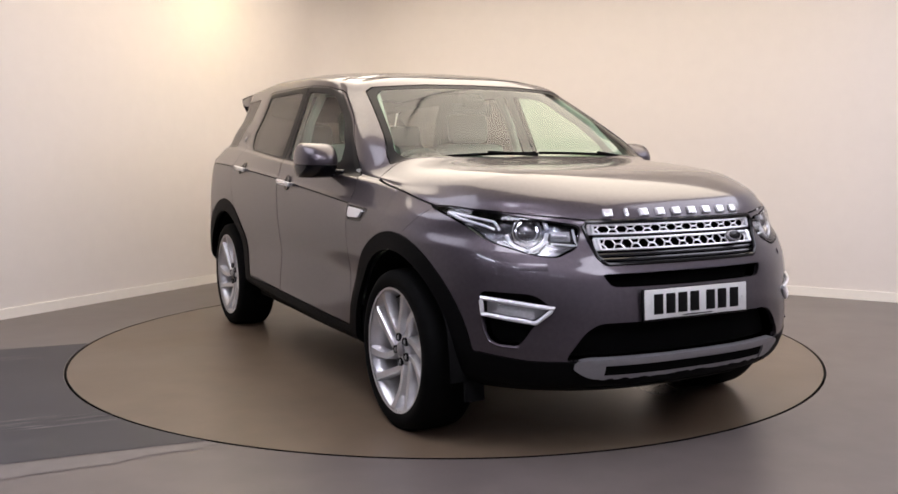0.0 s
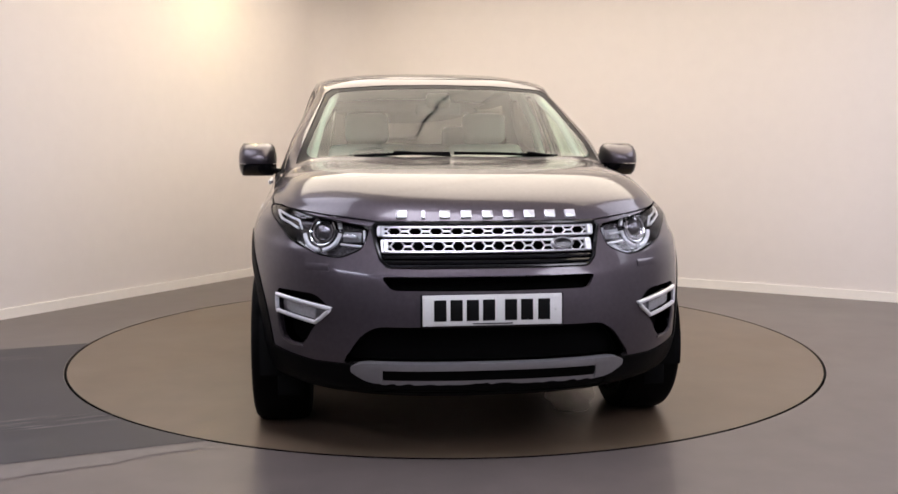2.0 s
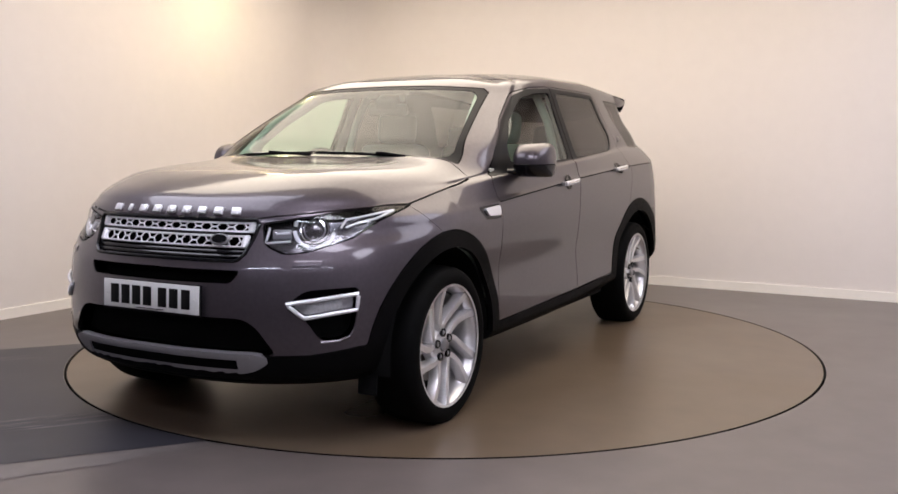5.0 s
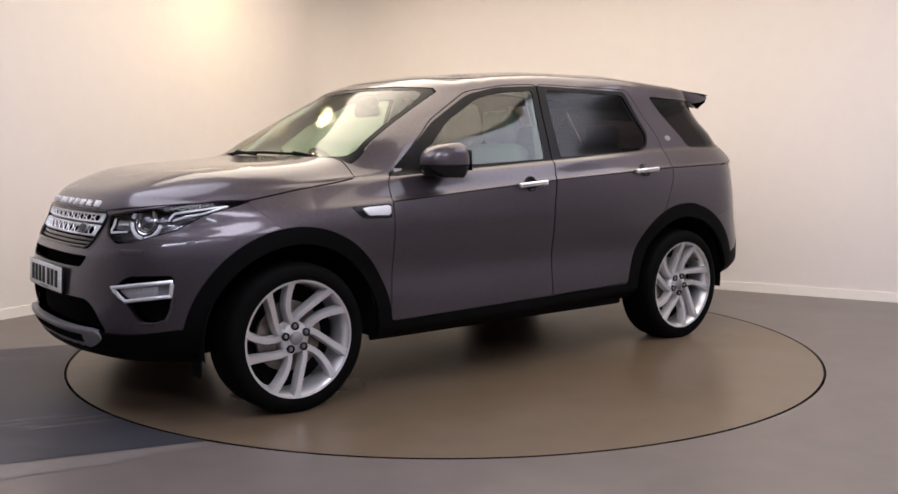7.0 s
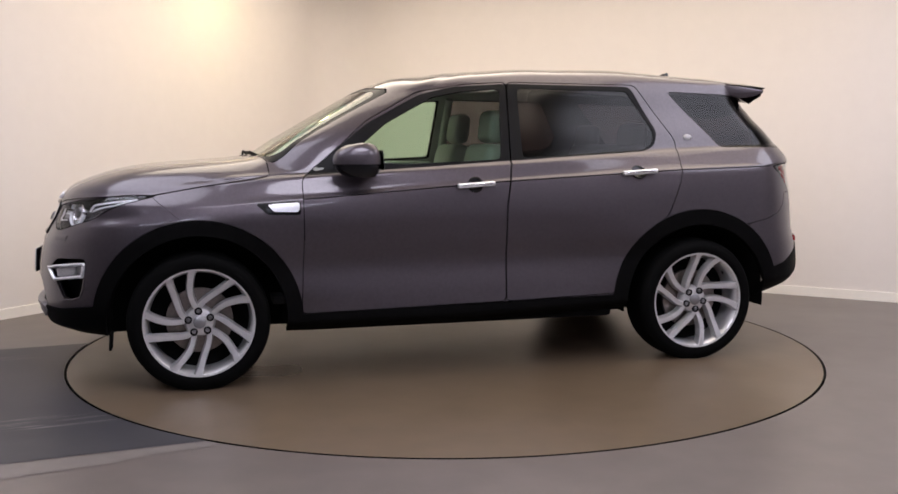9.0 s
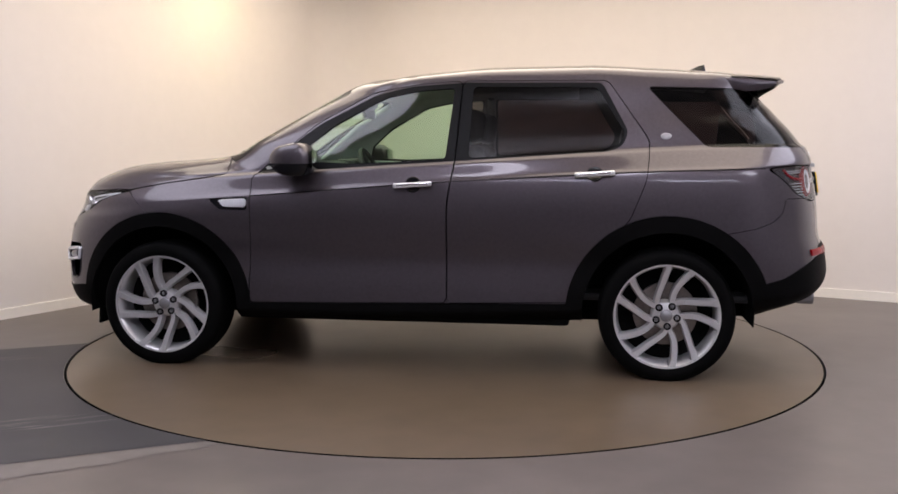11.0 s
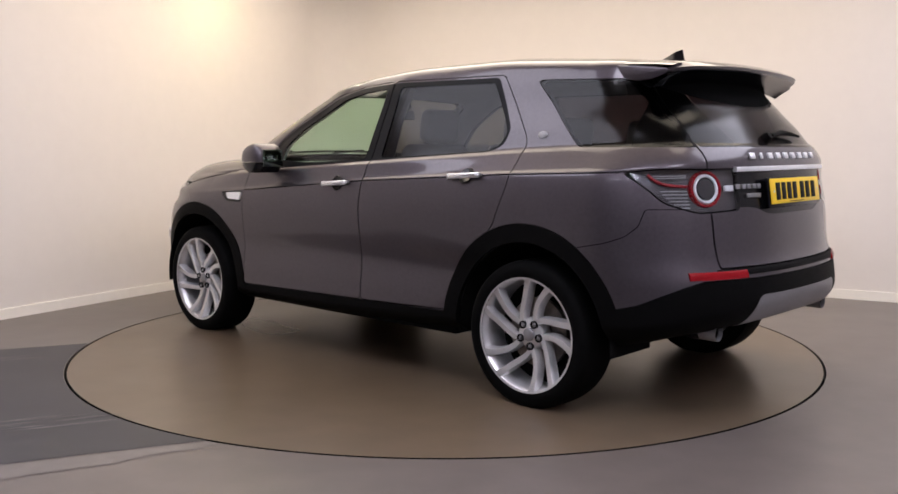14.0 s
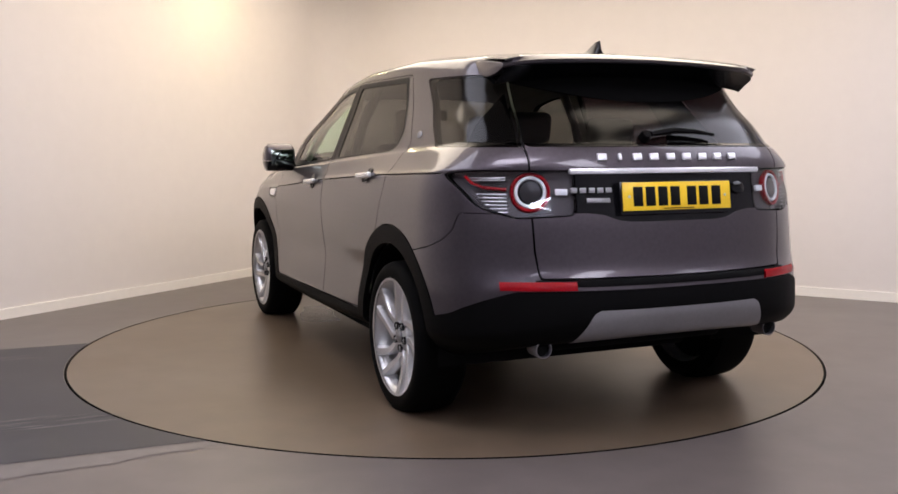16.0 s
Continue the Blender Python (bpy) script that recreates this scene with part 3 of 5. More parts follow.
GRILLE = [(-0.2, 0.917), (0.425, 0.921), (0.44, 0.905), (0.41, 0.785), (0.385, 0.764), (-0.2, 0.760)]
SLOT = [(-0.2, 0.728), (0.41, 0.728), (0.375, 0.677), (-0.2, 0.672)]
INTAKE = [(-0.2, 0.543), (0.43, 0.543), (0.485, 0.51), (0.56, 0.40), (-0.2, 0.40)]
FOG = [(0.60, 0.605), (0.65, 0.655), (0.80, 0.662), (0.805, 0.63), (0.79, 0.485), (0.765, 0.455), (0.70, 0.455), (0.655, 0.54), (0.60, 0.58)]
BUMPER_SEAM = [(-1.55, 0.755), (-1.655, 0.768), (-1.80, 0.797), (-1.885, 0.828), (-1.935, 0.872), (-1.955, 0.945), (-2.6, 0.945), (-2.6, 0.2), (-1.55, 0.2)]
VENT = [(1.092, 0.928), (1.03, 0.872), (0.868, 0.868), (0.868, 0.938)]


def build_body():
    V, F = skin()
    # dark inner shell behind all gaps, open at the wheels and the glass
    S = V.copy()
    S[:, :3] -= S[:, 3:] * 0.016
    shell = F
    for fld in (lambda W: np.minimum(rad(W, AXLE, 0.435), rad(W, -AXLE, 0.435)),
                lambda W: poly(W, WINDOWS["front"]) - 0.01, lambda W: poly(W, WINDOWS["rear"]) - 0.01,
                lambda W: np.maximum(poly(W, WINDOWS["quarter"]) + 0.004, -1.82 - W[:, 0]),
                lambda W: np.maximum(poly(W, SCREEN_GLASS, (1, 2)) - 0.01, 0.15 - W[:, 0]),
                lambda W: np.maximum(poly(W, REAR_SCREEN, (1, 2)) - 0.01, W[:, 0] + 1.6),
                lambda W: np.maximum(poly(W, INTAKE, (1, 2)), 1.5 - W[:, 0]),
                lambda W: np.maximum(poly(W, GRILLE, (1, 2)), 1.5 - W[:, 0]),
                lambda W: np.maximum(poly(W, SLOT, (1, 2)), 1.5 - W[:, 0]),
                lambda W: np.maximum(poly(W, FOG, (1, 2)), 1.5 - W[:, 0]),
                lambda W: np.maximum(poly(W, HEADLAMP, (1, 2)), 1.3 - W[:, 0]),
                lambda W: np.maximum(poly(W, TAIL_LAMP, (1, 2)), W[:, 0] + 1.75)):
        S, _, shell = cut(S, shell, fld(S))
    panel("inner_shell", S, shell, GAP, depth=0, label="black inner shell behind the panels")
    S, lining, _ = cut(S, shell, 1.06 + 0.05 * np.clip(-S[:, 0], 0, 2) + 1.0 * np.clip(S[:, 0] - 0.9, 0, 1) - S[:, 2])
    S, front_lining, rear_lining = cut(S, lining, -0.9 - S[:, 0])
    panel("cabin_lining", S, front_lining, HEADLINE, depth=0, offset=-0.018, label="pale grey cabin lining")
    panel("boot_lining", S, rear_lining, TRIM, depth=0, offset=-0.018, label="dark boot lining")

    def take(fld, gap=0.0025):
        """Takes the piece inside the field off the skin, with a gap round it."""
        nonlocal V, F
        V, a, F = cut(V, F, fld(V) - gap)
        if gap:
            V, a, _ = cut(V, a, fld(V) + gap)
        return a

    take(lambda W: np.minimum(rad(W, AXLE, 0.435), rad(W, -AXLE, 0.435)), 0)

    # black cladding: arches, sills and the lower bumpers
    low_x, low_z = [-2.4, -2.15, -1.95, -1.85, -1.7, -0.9, 0.86, 1.75, 1.9, 2.05, 2.3], [0.645, 0.640, 0.54, 0.515, 0.50, 0.392, 0.362, 0.41, 0.425, 0.40, 0.395]

    def cladding(W):
        arch = np.minimum(rad(W, AXLE, 0.512), rad(W, -AXLE, 0.520))
        return np.minimum(arch, (W[:, 2] - np.interp(W[:, 0], low_x, low_z)) * 0.9)
    c = take(cladding, 0.0015)
    V, sk, c = cut(V, c, np.maximum(V[:, 1] - 0.46 + (0.33 - V[:, 2]) * 0.3, np.maximum(2.0 - V[:, 0], 0.285 - V[:, 2])))
    V, rs, c = cut(V, c, np.maximum(poly(V, [(-0.2, 0.565), (0.385, 0.565), (0.41, 0.55), (0.475, 0.43), (-0.2, 0.43)], (1, 2)), V[:, 0] + 1.9))
    panel("lower_cladding", V, c, BLACK, depth=0.024, offset=0.004, label="black textured plastic cladding round arches and sills")
    panel("rear_skid_plate", V, rs, SATIN, depth=0.012, offset=0.006, label="satin silver rear skid plate")
    panel("lower_lip", V, sk, BLACK, depth=0.02)

    def hole(pts, x0, gap=0.0):
        return take(lambda W: np.maximum(poly(W, pts, (1, 2)), x0 - W[:, 0]), gap)
    for name, shape, pair in (("grille_cavity", round_poly(GRILLE, 0.02), False), ("slot_cavity", round_poly(SLOT, 0.02), False),
                              ("intake_cavity", round_poly(INTAKE, 0.03), False), ("fog_pocket", round_poly(FOG, 0.03), True)):
        a = hole(shape, 1.5)
        panel(name, V, a, GAP if not pair else BLACK, both=pair, depth=-0.06, offset=-0.06)
    lamp = hole(round_poly(HEADLAMP, 0.025), 1.3, 0.003)
    panel("headlamp_lens", V, lamp, LENS, both=True, depth=0.0, label="clear curved headlamp cover")
    panel("headlamp_bowl", V, lamp, LAMP_BOWL, both=True, depth=-0.05, offset=-0.052, label="dark chromed headlamp bowl")
    tail = take(lambda W: np.maximum(poly(W, round_poly(TAIL_LAMP, 0.03), (1, 2)), W[:, 0] + 1.75), 0.003)
    panel("tail_lamp_bowl", V, tail, TAIL_GREY, both=True, depth=-0.024, offset=-0.026, label="smoked tail lamp bowl")
    panel("tail_lamp_lens", V, tail, LENS, both=True, depth=0.0, offset=0.004, label="clear tail lamp cover")
    vent = take(lambda W: poly(W, round_poly(VENT, 0.012)), 0.001)
    panel("wing_vent", V, vent, GLOSS, both=True, depth=0.01, offset=-0.004, label="gloss black wing vent")
    V, blade, _ = cut(V, vent, poly(V, round_poly([(1.035, 0.922), (1.0, 0.885), (0.872, 0.882), (0.872, 0.930)], 0.01)))
    panel("vent_blade", V, blade, BRIGHT, both=True, depth=0.012, offset=0.006, label="bright chrome vent blade")

    ws = take(lambda W: np.maximum(np.maximum(poly(W, WINDSCREEN, (1, 2)), 0.2 - W[:, 0]),
                                   W[:, 0] - along([(0, 1.113), (0.3, 1.108), (0.55, 1.078), (0.73, 1.012), (0.80, 0.96)], W[:, 1])), 0.002)
    V, wg, wf = cut(V, ws, poly(V, round_poly(SCREEN_GLASS, 0.05), (1, 2)))
    panel("windscreen_border", V, wf, FRAME, depth=0.004, offset=-0.002, label="black band round the windscreen")
    panel("windscreen", V, wg, CLEAR, depth=0.0, offset=-0.003, label="clear greenish windscreen glass")

    bonnet = take(lambda W: np.maximum(np.maximum(poly(W, BONNET, (0, 1)), np.where(W[:, 0] > 1.62, 0.926 + 0.042 * np.clip((W[:, 1] - 0.42) / 0.38, 0, 1), along([(0.9, 1.078), (0.98, 1.066), (1.13, 1.040), (1.35, 1.010), (1.59, 0.968)], W[:, 0])) - W[:, 2]), 1.0 - W[:, 0]), 0.003)
    panel("bonnet", V, bonnet, PAINT, depth=0.02, label="clamshell bonnet in grey metallic paint")

    # slit along the belt crease: the black shell behind draws the crease's shade
    take(lambda W: np.maximum(np.abs(W[:, 2] - along([(0.87, 0.943), (-0.22, 1.025), (-1.2, 1.078), (-1.8, 1.098)], W[:, 0])) - 0.003, np.abs(W[:, 0] + 0.50) - 1.35), 0)
    for name, shape, keys in (("front_door", FRONT_DOOR, ("front",)), ("rear_door", REAR_DOOR, ("rear",))):
        d = take(lambda W: poly(W, round_poly(shape, 0.03)), 0.0024)
        V, frame_f, d = cut(V, d, poly(V, round_poly(DAYLIGHT, 0.03)))
        doors = panel(name, V, d, PAINT, both=True, depth=0.03, label="grey metallic door panel")
        V, pane, frame_f = cut(V, frame_f, poly(V, round_poly(WINDOWS[keys[0]], 0.025)))
        dark = keys[0] == "rear"
        for ob, win, trim in zip(doors, panel("door_window", V, pane, PRIVACY if dark else CLEAR, both=True, depth=0.0, offset=-0.004,
                                              label="dark privacy glass" if dark else "greenish clear side glass"),
                                 panel("window_frame", V, frame_f, FRAME, both=True, depth=0.012, offset=-0.001, label="satin black window surround")):
            win.parent = trim.parent = ob
    # pillar finisher
    take(lambda W: np.maximum(poly(W, round_poly(DAYLIGHT, 0.03)), W[:, 2] - 1.60), 0.0)
    # tailgate with its screen
    tg = take(lambda W: np.maximum(poly(W, TAILGATE, (1, 2)), W[:, 0] + 1.78), 0.004)
    V, screen, tg = cut(V, tg, poly(V, round_poly(REAR_SCREEN, 0.02), (1, 2)))
    # the spoiler's dark reflection, painted as a black band over the screen's top
    V, reflection_f, screen = cut(V, screen, 1.400 + 0.08 * (V[:, 1] / 0.57) ** 2 - V[:, 2])
    V, recess, tg = cut(V, tg, poly(V, PLATE_PANEL, (1, 2)))
    gate = panel("tailgate", V, tg, PAINT, depth=0.02, label="grey metallic tailgate")[0]
    panel("rear_screen", V, screen, PRIVACY, depth=0.0, offset=-0.003, label="dark privacy rear screen", parent=gate)
    panel("screen_reflection_band", V, reflection_f, GAP, depth=0.004, offset=-0.003, label="black band painting the spoiler's dark reflection on the rear screen", parent=gate)
    panel("plate_panel", V, recess, GLOSS, depth=0.004, offset=-0.003, label="gloss black panel behind the number plate", parent=gate)

    # dark quarter glass that wraps round the corner to the tailgate
    q = take(lambda W: np.maximum(poly(W, round_poly(WINDOWS["quarter"], 0.03)), W[:, 0] + 1.2), 0.0015)
    panel("quarter_window", V, q, PRIVACY, both=True, depth=0.0, offset=-0.002, label="dark privacy quarter glass wrapping round the corner")

    # bumpers, split from the wings and quarters
    fb = take(lambda W: np.maximum(1.44 + 0.14 * (W[:, 2] - 0.84) / 0.12 - W[:, 0], W[:, 2] - 0.99), 0.0015)
    panel("front_bumper", V, fb, PAINT, depth=0.02, label="grey metallic front bumper")
    rb = take(lambda W: poly(W, BUMPER_SEAM), 0.0018)
    panel("rear_bumper", V, rb, PAINT, depth=0.02, label="grey metallic rear bumper")
    top = take(lambda W: np.maximum(1.585 - W[:, 2], np.abs(W[:, 1]) - 0.585), 0.0025)
    panel("roof", V, top, PAINT, depth=0.01, label="grey metallic roof panel")
    panel("headlining", V, top, HEADLINE, depth=0.0, offset=-0.035, label="pale grey headlining")
    # what is left: wings and body sides
    V, wing, side = cut(V, F, 0.86 - V[:, 0] + np.where(V[:, 2] > 1.05, (V[:, 2] - 1.05) * 3, 0))
    panel("front_wing", V, wing, PAINT, both=True, depth=0.015)
    panel("body_side", V, side, PAINT, both=True, depth=0.015)


build_body()


# ---- wheels ----
def build_wheel():
    """A twenty-inch wheel about its own y axis, its outer face towards +y."""
    turn = pose(0, 0, 0, -90)
    rim = part("wheel", lathe([(0.262, 0.028), (0.272, 0.030), (0.274, 0.022), (0.262, 0.014), (0.250, -0.02), (0.246, -0.08), (0.246, -0.16), (0.268, -0.19)], 72, turn), ALLOY,
               None, "silver alloy wheel with five forked swept spokes and black tyre")
    prof = [(0.262, 0.026), (0.282, 0.034), (0.306, 0.036), (0.326, 0.030), (0.340, 0.018), (0.347, 0.002), (0.350, -0.03), (0.351, -0.09), (0.350, -0.15), (0.345, -0.185), (0.32, -0.205), (0.29, -0.21), (0.262, -0.195)]
    tyre = lathe(prof, 96, turn)
    for v in tyre.verts:
        if v.co.z < -HUB_Z:
            v.co.z = -HUB_Z
            v.co.y += 0.006 if v.co.y > -0.09 else -0.006
    part("tyre", tyre, RUBBER, rim, "black low-profile tyre")
    part("brake_disc", lathe([(0.05, -0.075), (0.165, -0.075), (0.165, -0.10), (0.05, -0.10)], 48, turn), DISC, rim)
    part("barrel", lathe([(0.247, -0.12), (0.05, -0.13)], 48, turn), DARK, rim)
    part("hub_cap", lathe([(0.0005, 0.004), (0.026, 0.003), (0.031, -0.001), (0.033, -0.02)], 32, turn), SATIN, rim)
    part("hub", lathe([(0.030, -0.008), (0.044, -0.010), (0.066, -0.016), (0.076, -0.030), (0.080, -0.07)], 48, turn), ALLOY, rim)

    def at(r, degrees, y):
        return Vector((-r * math.cos(math.radians(degrees)), y, r * math.sin(math.radians(degrees))))
    for k in range(5):
        m = Matrix.Translation(at(0.056, 90 + 72 * k, -0.004)) @ turn
        part("nut_recess", lathe([(0.011, -0.004), (0.0165, 0.0035), (0.0185, 0.003), (0.0195, -0.010)], 20, m), GLOSS, rim)
        part("wheel_nut", lathe([(0.0005, 0.003), (0.008, 0.002), (0.0105, -0.002), (0.0105, -0.02)], 8, m), SATIN, rim)
    # five forks: from each nut one arm runs out nearly straight and one bends far to the side
    for path in (((0.050, 2), (0.075, 8), (0.105, 12), (0.15, 11.5), (0.20, 7), (0.245, 3), (0.268, 1)),
                 ((0.052, 0), (0.070, -3), (0.088, -9), (0.110, -19), (0.14, -29), (0.18, -36.5), (0.225, -41), (0.268, -44))):
        bm = bmesh.new()
        rr = np.linspace(path[0][0], path[-1][0], 22)
        aa = soften(np.interp(rr, [p[0] for p in path], [p[1] for p in path]), 2)
        pts = [at(r, 90 + a, 0) for r, a in zip(rr, aa)]
        rings = []
        for i, p in enumerate(pts):
            t = (pts[min(i + 1, 21)] - pts[max(i - 1, 0)]).normalized()
            side = t.cross(Vector((0, 1, 0)))
            q = (rr[i] - 0.05) / 0.218
            half = 0.0145 + 0.0045 * q + 0.004 * max(0, q - 0.85) / 0.15
            y = -0.012 + 0.034 * q ** 1.3
            rings.append([bm.verts.new(p + side * off * half + Vector((0, y + dy, 0))) for off, dy in
                          ((-1.12, -0.045), (-1, -0.012), (-0.74, 0.0), (0.74, 0.0), (1, -0.012), (1.12, -0.045))])
        for a, b in zip(rings, rings[1:]):
            for k in range(6):
                bm.faces.new((a[k], a[(k + 1) % 6], b[(k + 1) % 6], b[k]))
        first = part("spoke", bm, ALLOY, rim)
        for k in range(5):
            m = Matrix.Rotation(math.radians(72 * k), 4, "Y")
            if k == 0:
                first.matrix_basis = m
            else:
                o = first.copy()
                scene.collection.objects.link(o)
                o.matrix_basis = m
    part("valve", tube([at(0.238, 70, -0.03), at(0.225, 70, 0.0)], 0.004, 6), BLACK, rim)
    return rim


def place_wheels():
    first = build_wheel()
    for i, (x, side, spin) in enumerate(((AXLE, 1, 5), (-AXLE, 1, -35), (AXLE, -1, 23), (-AXLE, -1, 10))):
        m = SHIFT @ pose(x, side * 0.895, HUB_Z, 0, 0, 0 if side > 0 else 180)
        w = copy_thing(first, m) if i else first
        w.matrix_basis = m
        w.parent = car
        for o in w.children:
            if o.name.startswith(("spoke", "wheel_nut", "nut_recess", "valve")):
                o.matrix_basis = Matrix.Rotation(radians(spin), 4, "Y") @ o.matrix_basis


place_wheels()

# ---- fittings of the car ----
SKIN = skin()[0]


def near(region, ax, p, q):
    """Place and normal of the skin at two known coordinates."""
    d = (region[:, ax[0]] - p) ** 2 + (region[:, ax[1]] - q) ** 2
    k = np.argsort(d)[:6]
    w = 1 / (d[k] + 1e-7)
    r = (region[k] * w[:, None]).sum(0) / w.sum()
    v, n = Vector(r[:3]), Vector(r[3:]).normalized()
    v[ax[0]], v[ax[1]] = p, q
    return v, n


FRONT_SKIN, REAR_SKIN, SIDE_SKIN = SKIN[SKIN[:, 0] > 1.25], SKIN[SKIN[:, 0] < -1.7], SKIN[(SKIN[:, 1] > 0.5) & (SKIN[:, 2] < 1.56)]


def on_front(y, z):
    v, n = near(FRONT_SKIN, (1, 2), abs(y), z)
    return (v, n) if y >= 0 else (Vector((v.x, -v.y, v.z)), Vector((n.x, -n.y, n.z)))


def on_rear(y, z):
    v, n = near(REAR_SKIN, (1, 2), abs(y), z)
    return (v, n) if y >= 0 else (Vector((v.x, -v.y, v.z)), Vector((n.x, -n.y, n.z)))


def on_side(x, z):
    return near(SIDE_SKIN, (0, 2), x, z)


def cpart(name, bm, mat, label="", side=1, parent=None, smooth=True):
    if side < 0:
        bmesh.ops.scale(bm, vec=(1, -1, 1), verts=bm.verts)
    bmesh.ops.transform(bm, matrix=SHIFT, verts=bm.verts)
    return part(name, bm, mat, parent or car, label, smooth)


def facing(v, n, up=(0, 0, 1)):
    """A frame at v: z along n, x sideways, y upwards."""
    n = Vector(n).normalized()
    x = Vector(up).cross(n).normalized()
    y = n.cross(x)
    return Matrix(((x.x, y.x, n.x, v[0]), (x.y, y.y, n.y, v[1]), (x.z, y.z, n.z, v[2]), (0, 0, 0, 1)))


def band(surface, ys, lo, hi, off, thick):
    """A solid strip on the front or rear skin, between the heights lo(y) and hi(y)."""
    bm = bmesh.new()
    rings = []
    for y in ys:
        ring = []
        for z, o in ((lo(y), off), ((lo(y) + hi(y)) / 2, off + 0.003), (hi(y), off), (hi(y), off - thick), (lo(y), off - thick)):
            v, n = surface(y, z)
            ring.append(bm.verts.new(v + n * o))
        rings.append(ring)
    for a, b in zip(rings, rings[1:]):
        for k in range(5):
            bm.faces.new((a[k], a[(k + 1) % 5], b[(k + 1) % 5], b[k]))
    bm.faces.new(rings[0])
    bm.faces.new(rings[-1])
    return bm


def join(*bms):
    out = bmesh.new()
    for b in bms:
        me = bpy.data.meshes.new("tmp")
        b.to_mesh(me)
        b.free()
        out.from_mesh(me)
        bpy.data.meshes.remove(me)
    return out


def build_plates():
    v, n = on_front(0, 0.61)
    plate = cpart("number_plate", box(0.006, 0.522, 0.114, pose(v.x + 0.012, 0, 0.608, 0, -3), 0.002), PLATE_W, "white front number plate with black characters")
    cpart("plate_holder", box(0.010, 0.535, 0.125, pose(v.x + 0.004, 0, 0.604, 0, -3), 0.003), GLOSS)
    w, _ = on_rear(0, 1.0)
    rear = cpart("number_plate", box(0.006, 0.535, 0.114, pose(w.x - 0.020, 0, 1.010, 0, 8), 0.002), PLATE_Y, "yellow rear number plate with black characters")
    cpart("plate_holder", box(0.014, 0.55, 0.136, pose(w.x - 0.009, 0, 1.003, 0, 8), 0.004), GLOSS)
    for par, sx, x0, z0, tilt in ((plate, 1, v.x + 0.0155, 0.608, -3), (rear, -1, w.x - 0.0235, 1.010, 8)):
        for k in range(7):
            off = (-0.196 + 0.0605 * k + (0.022 if k > 3 else 0)) + (0.004 if k == 6 else 0)
            m = Matrix.Translation((x0, 0, z0)) @ pose(0, 0, 0, 0, tilt)
            cpart("character_bar", box(0.002, 0.046, 0.078, m @ pose(0, off * sx, 0), 0.0006), INK, "", 1, par)
        cpart("maker_line", box(0.002, 0.15, 0.004, Matrix.Translation((x0, 0, z0)) @ pose(0, 0, 0, 0, tilt) @ pose(0, 0, -0.050)), INK, "", 1, par)
        for s in (-1, 1):
            cpart("plate_screw", lathe([(0.0005, 0.002), (0.006, 0.001), (0.006, -0.002)], 12, Matrix.Translation((x0 + 0.001 * sx, s * 0.238, z0)) @ pose(0, 0, 0, 0, 90 * sx)), PLATE_W, "", 1, par)


build_plates()


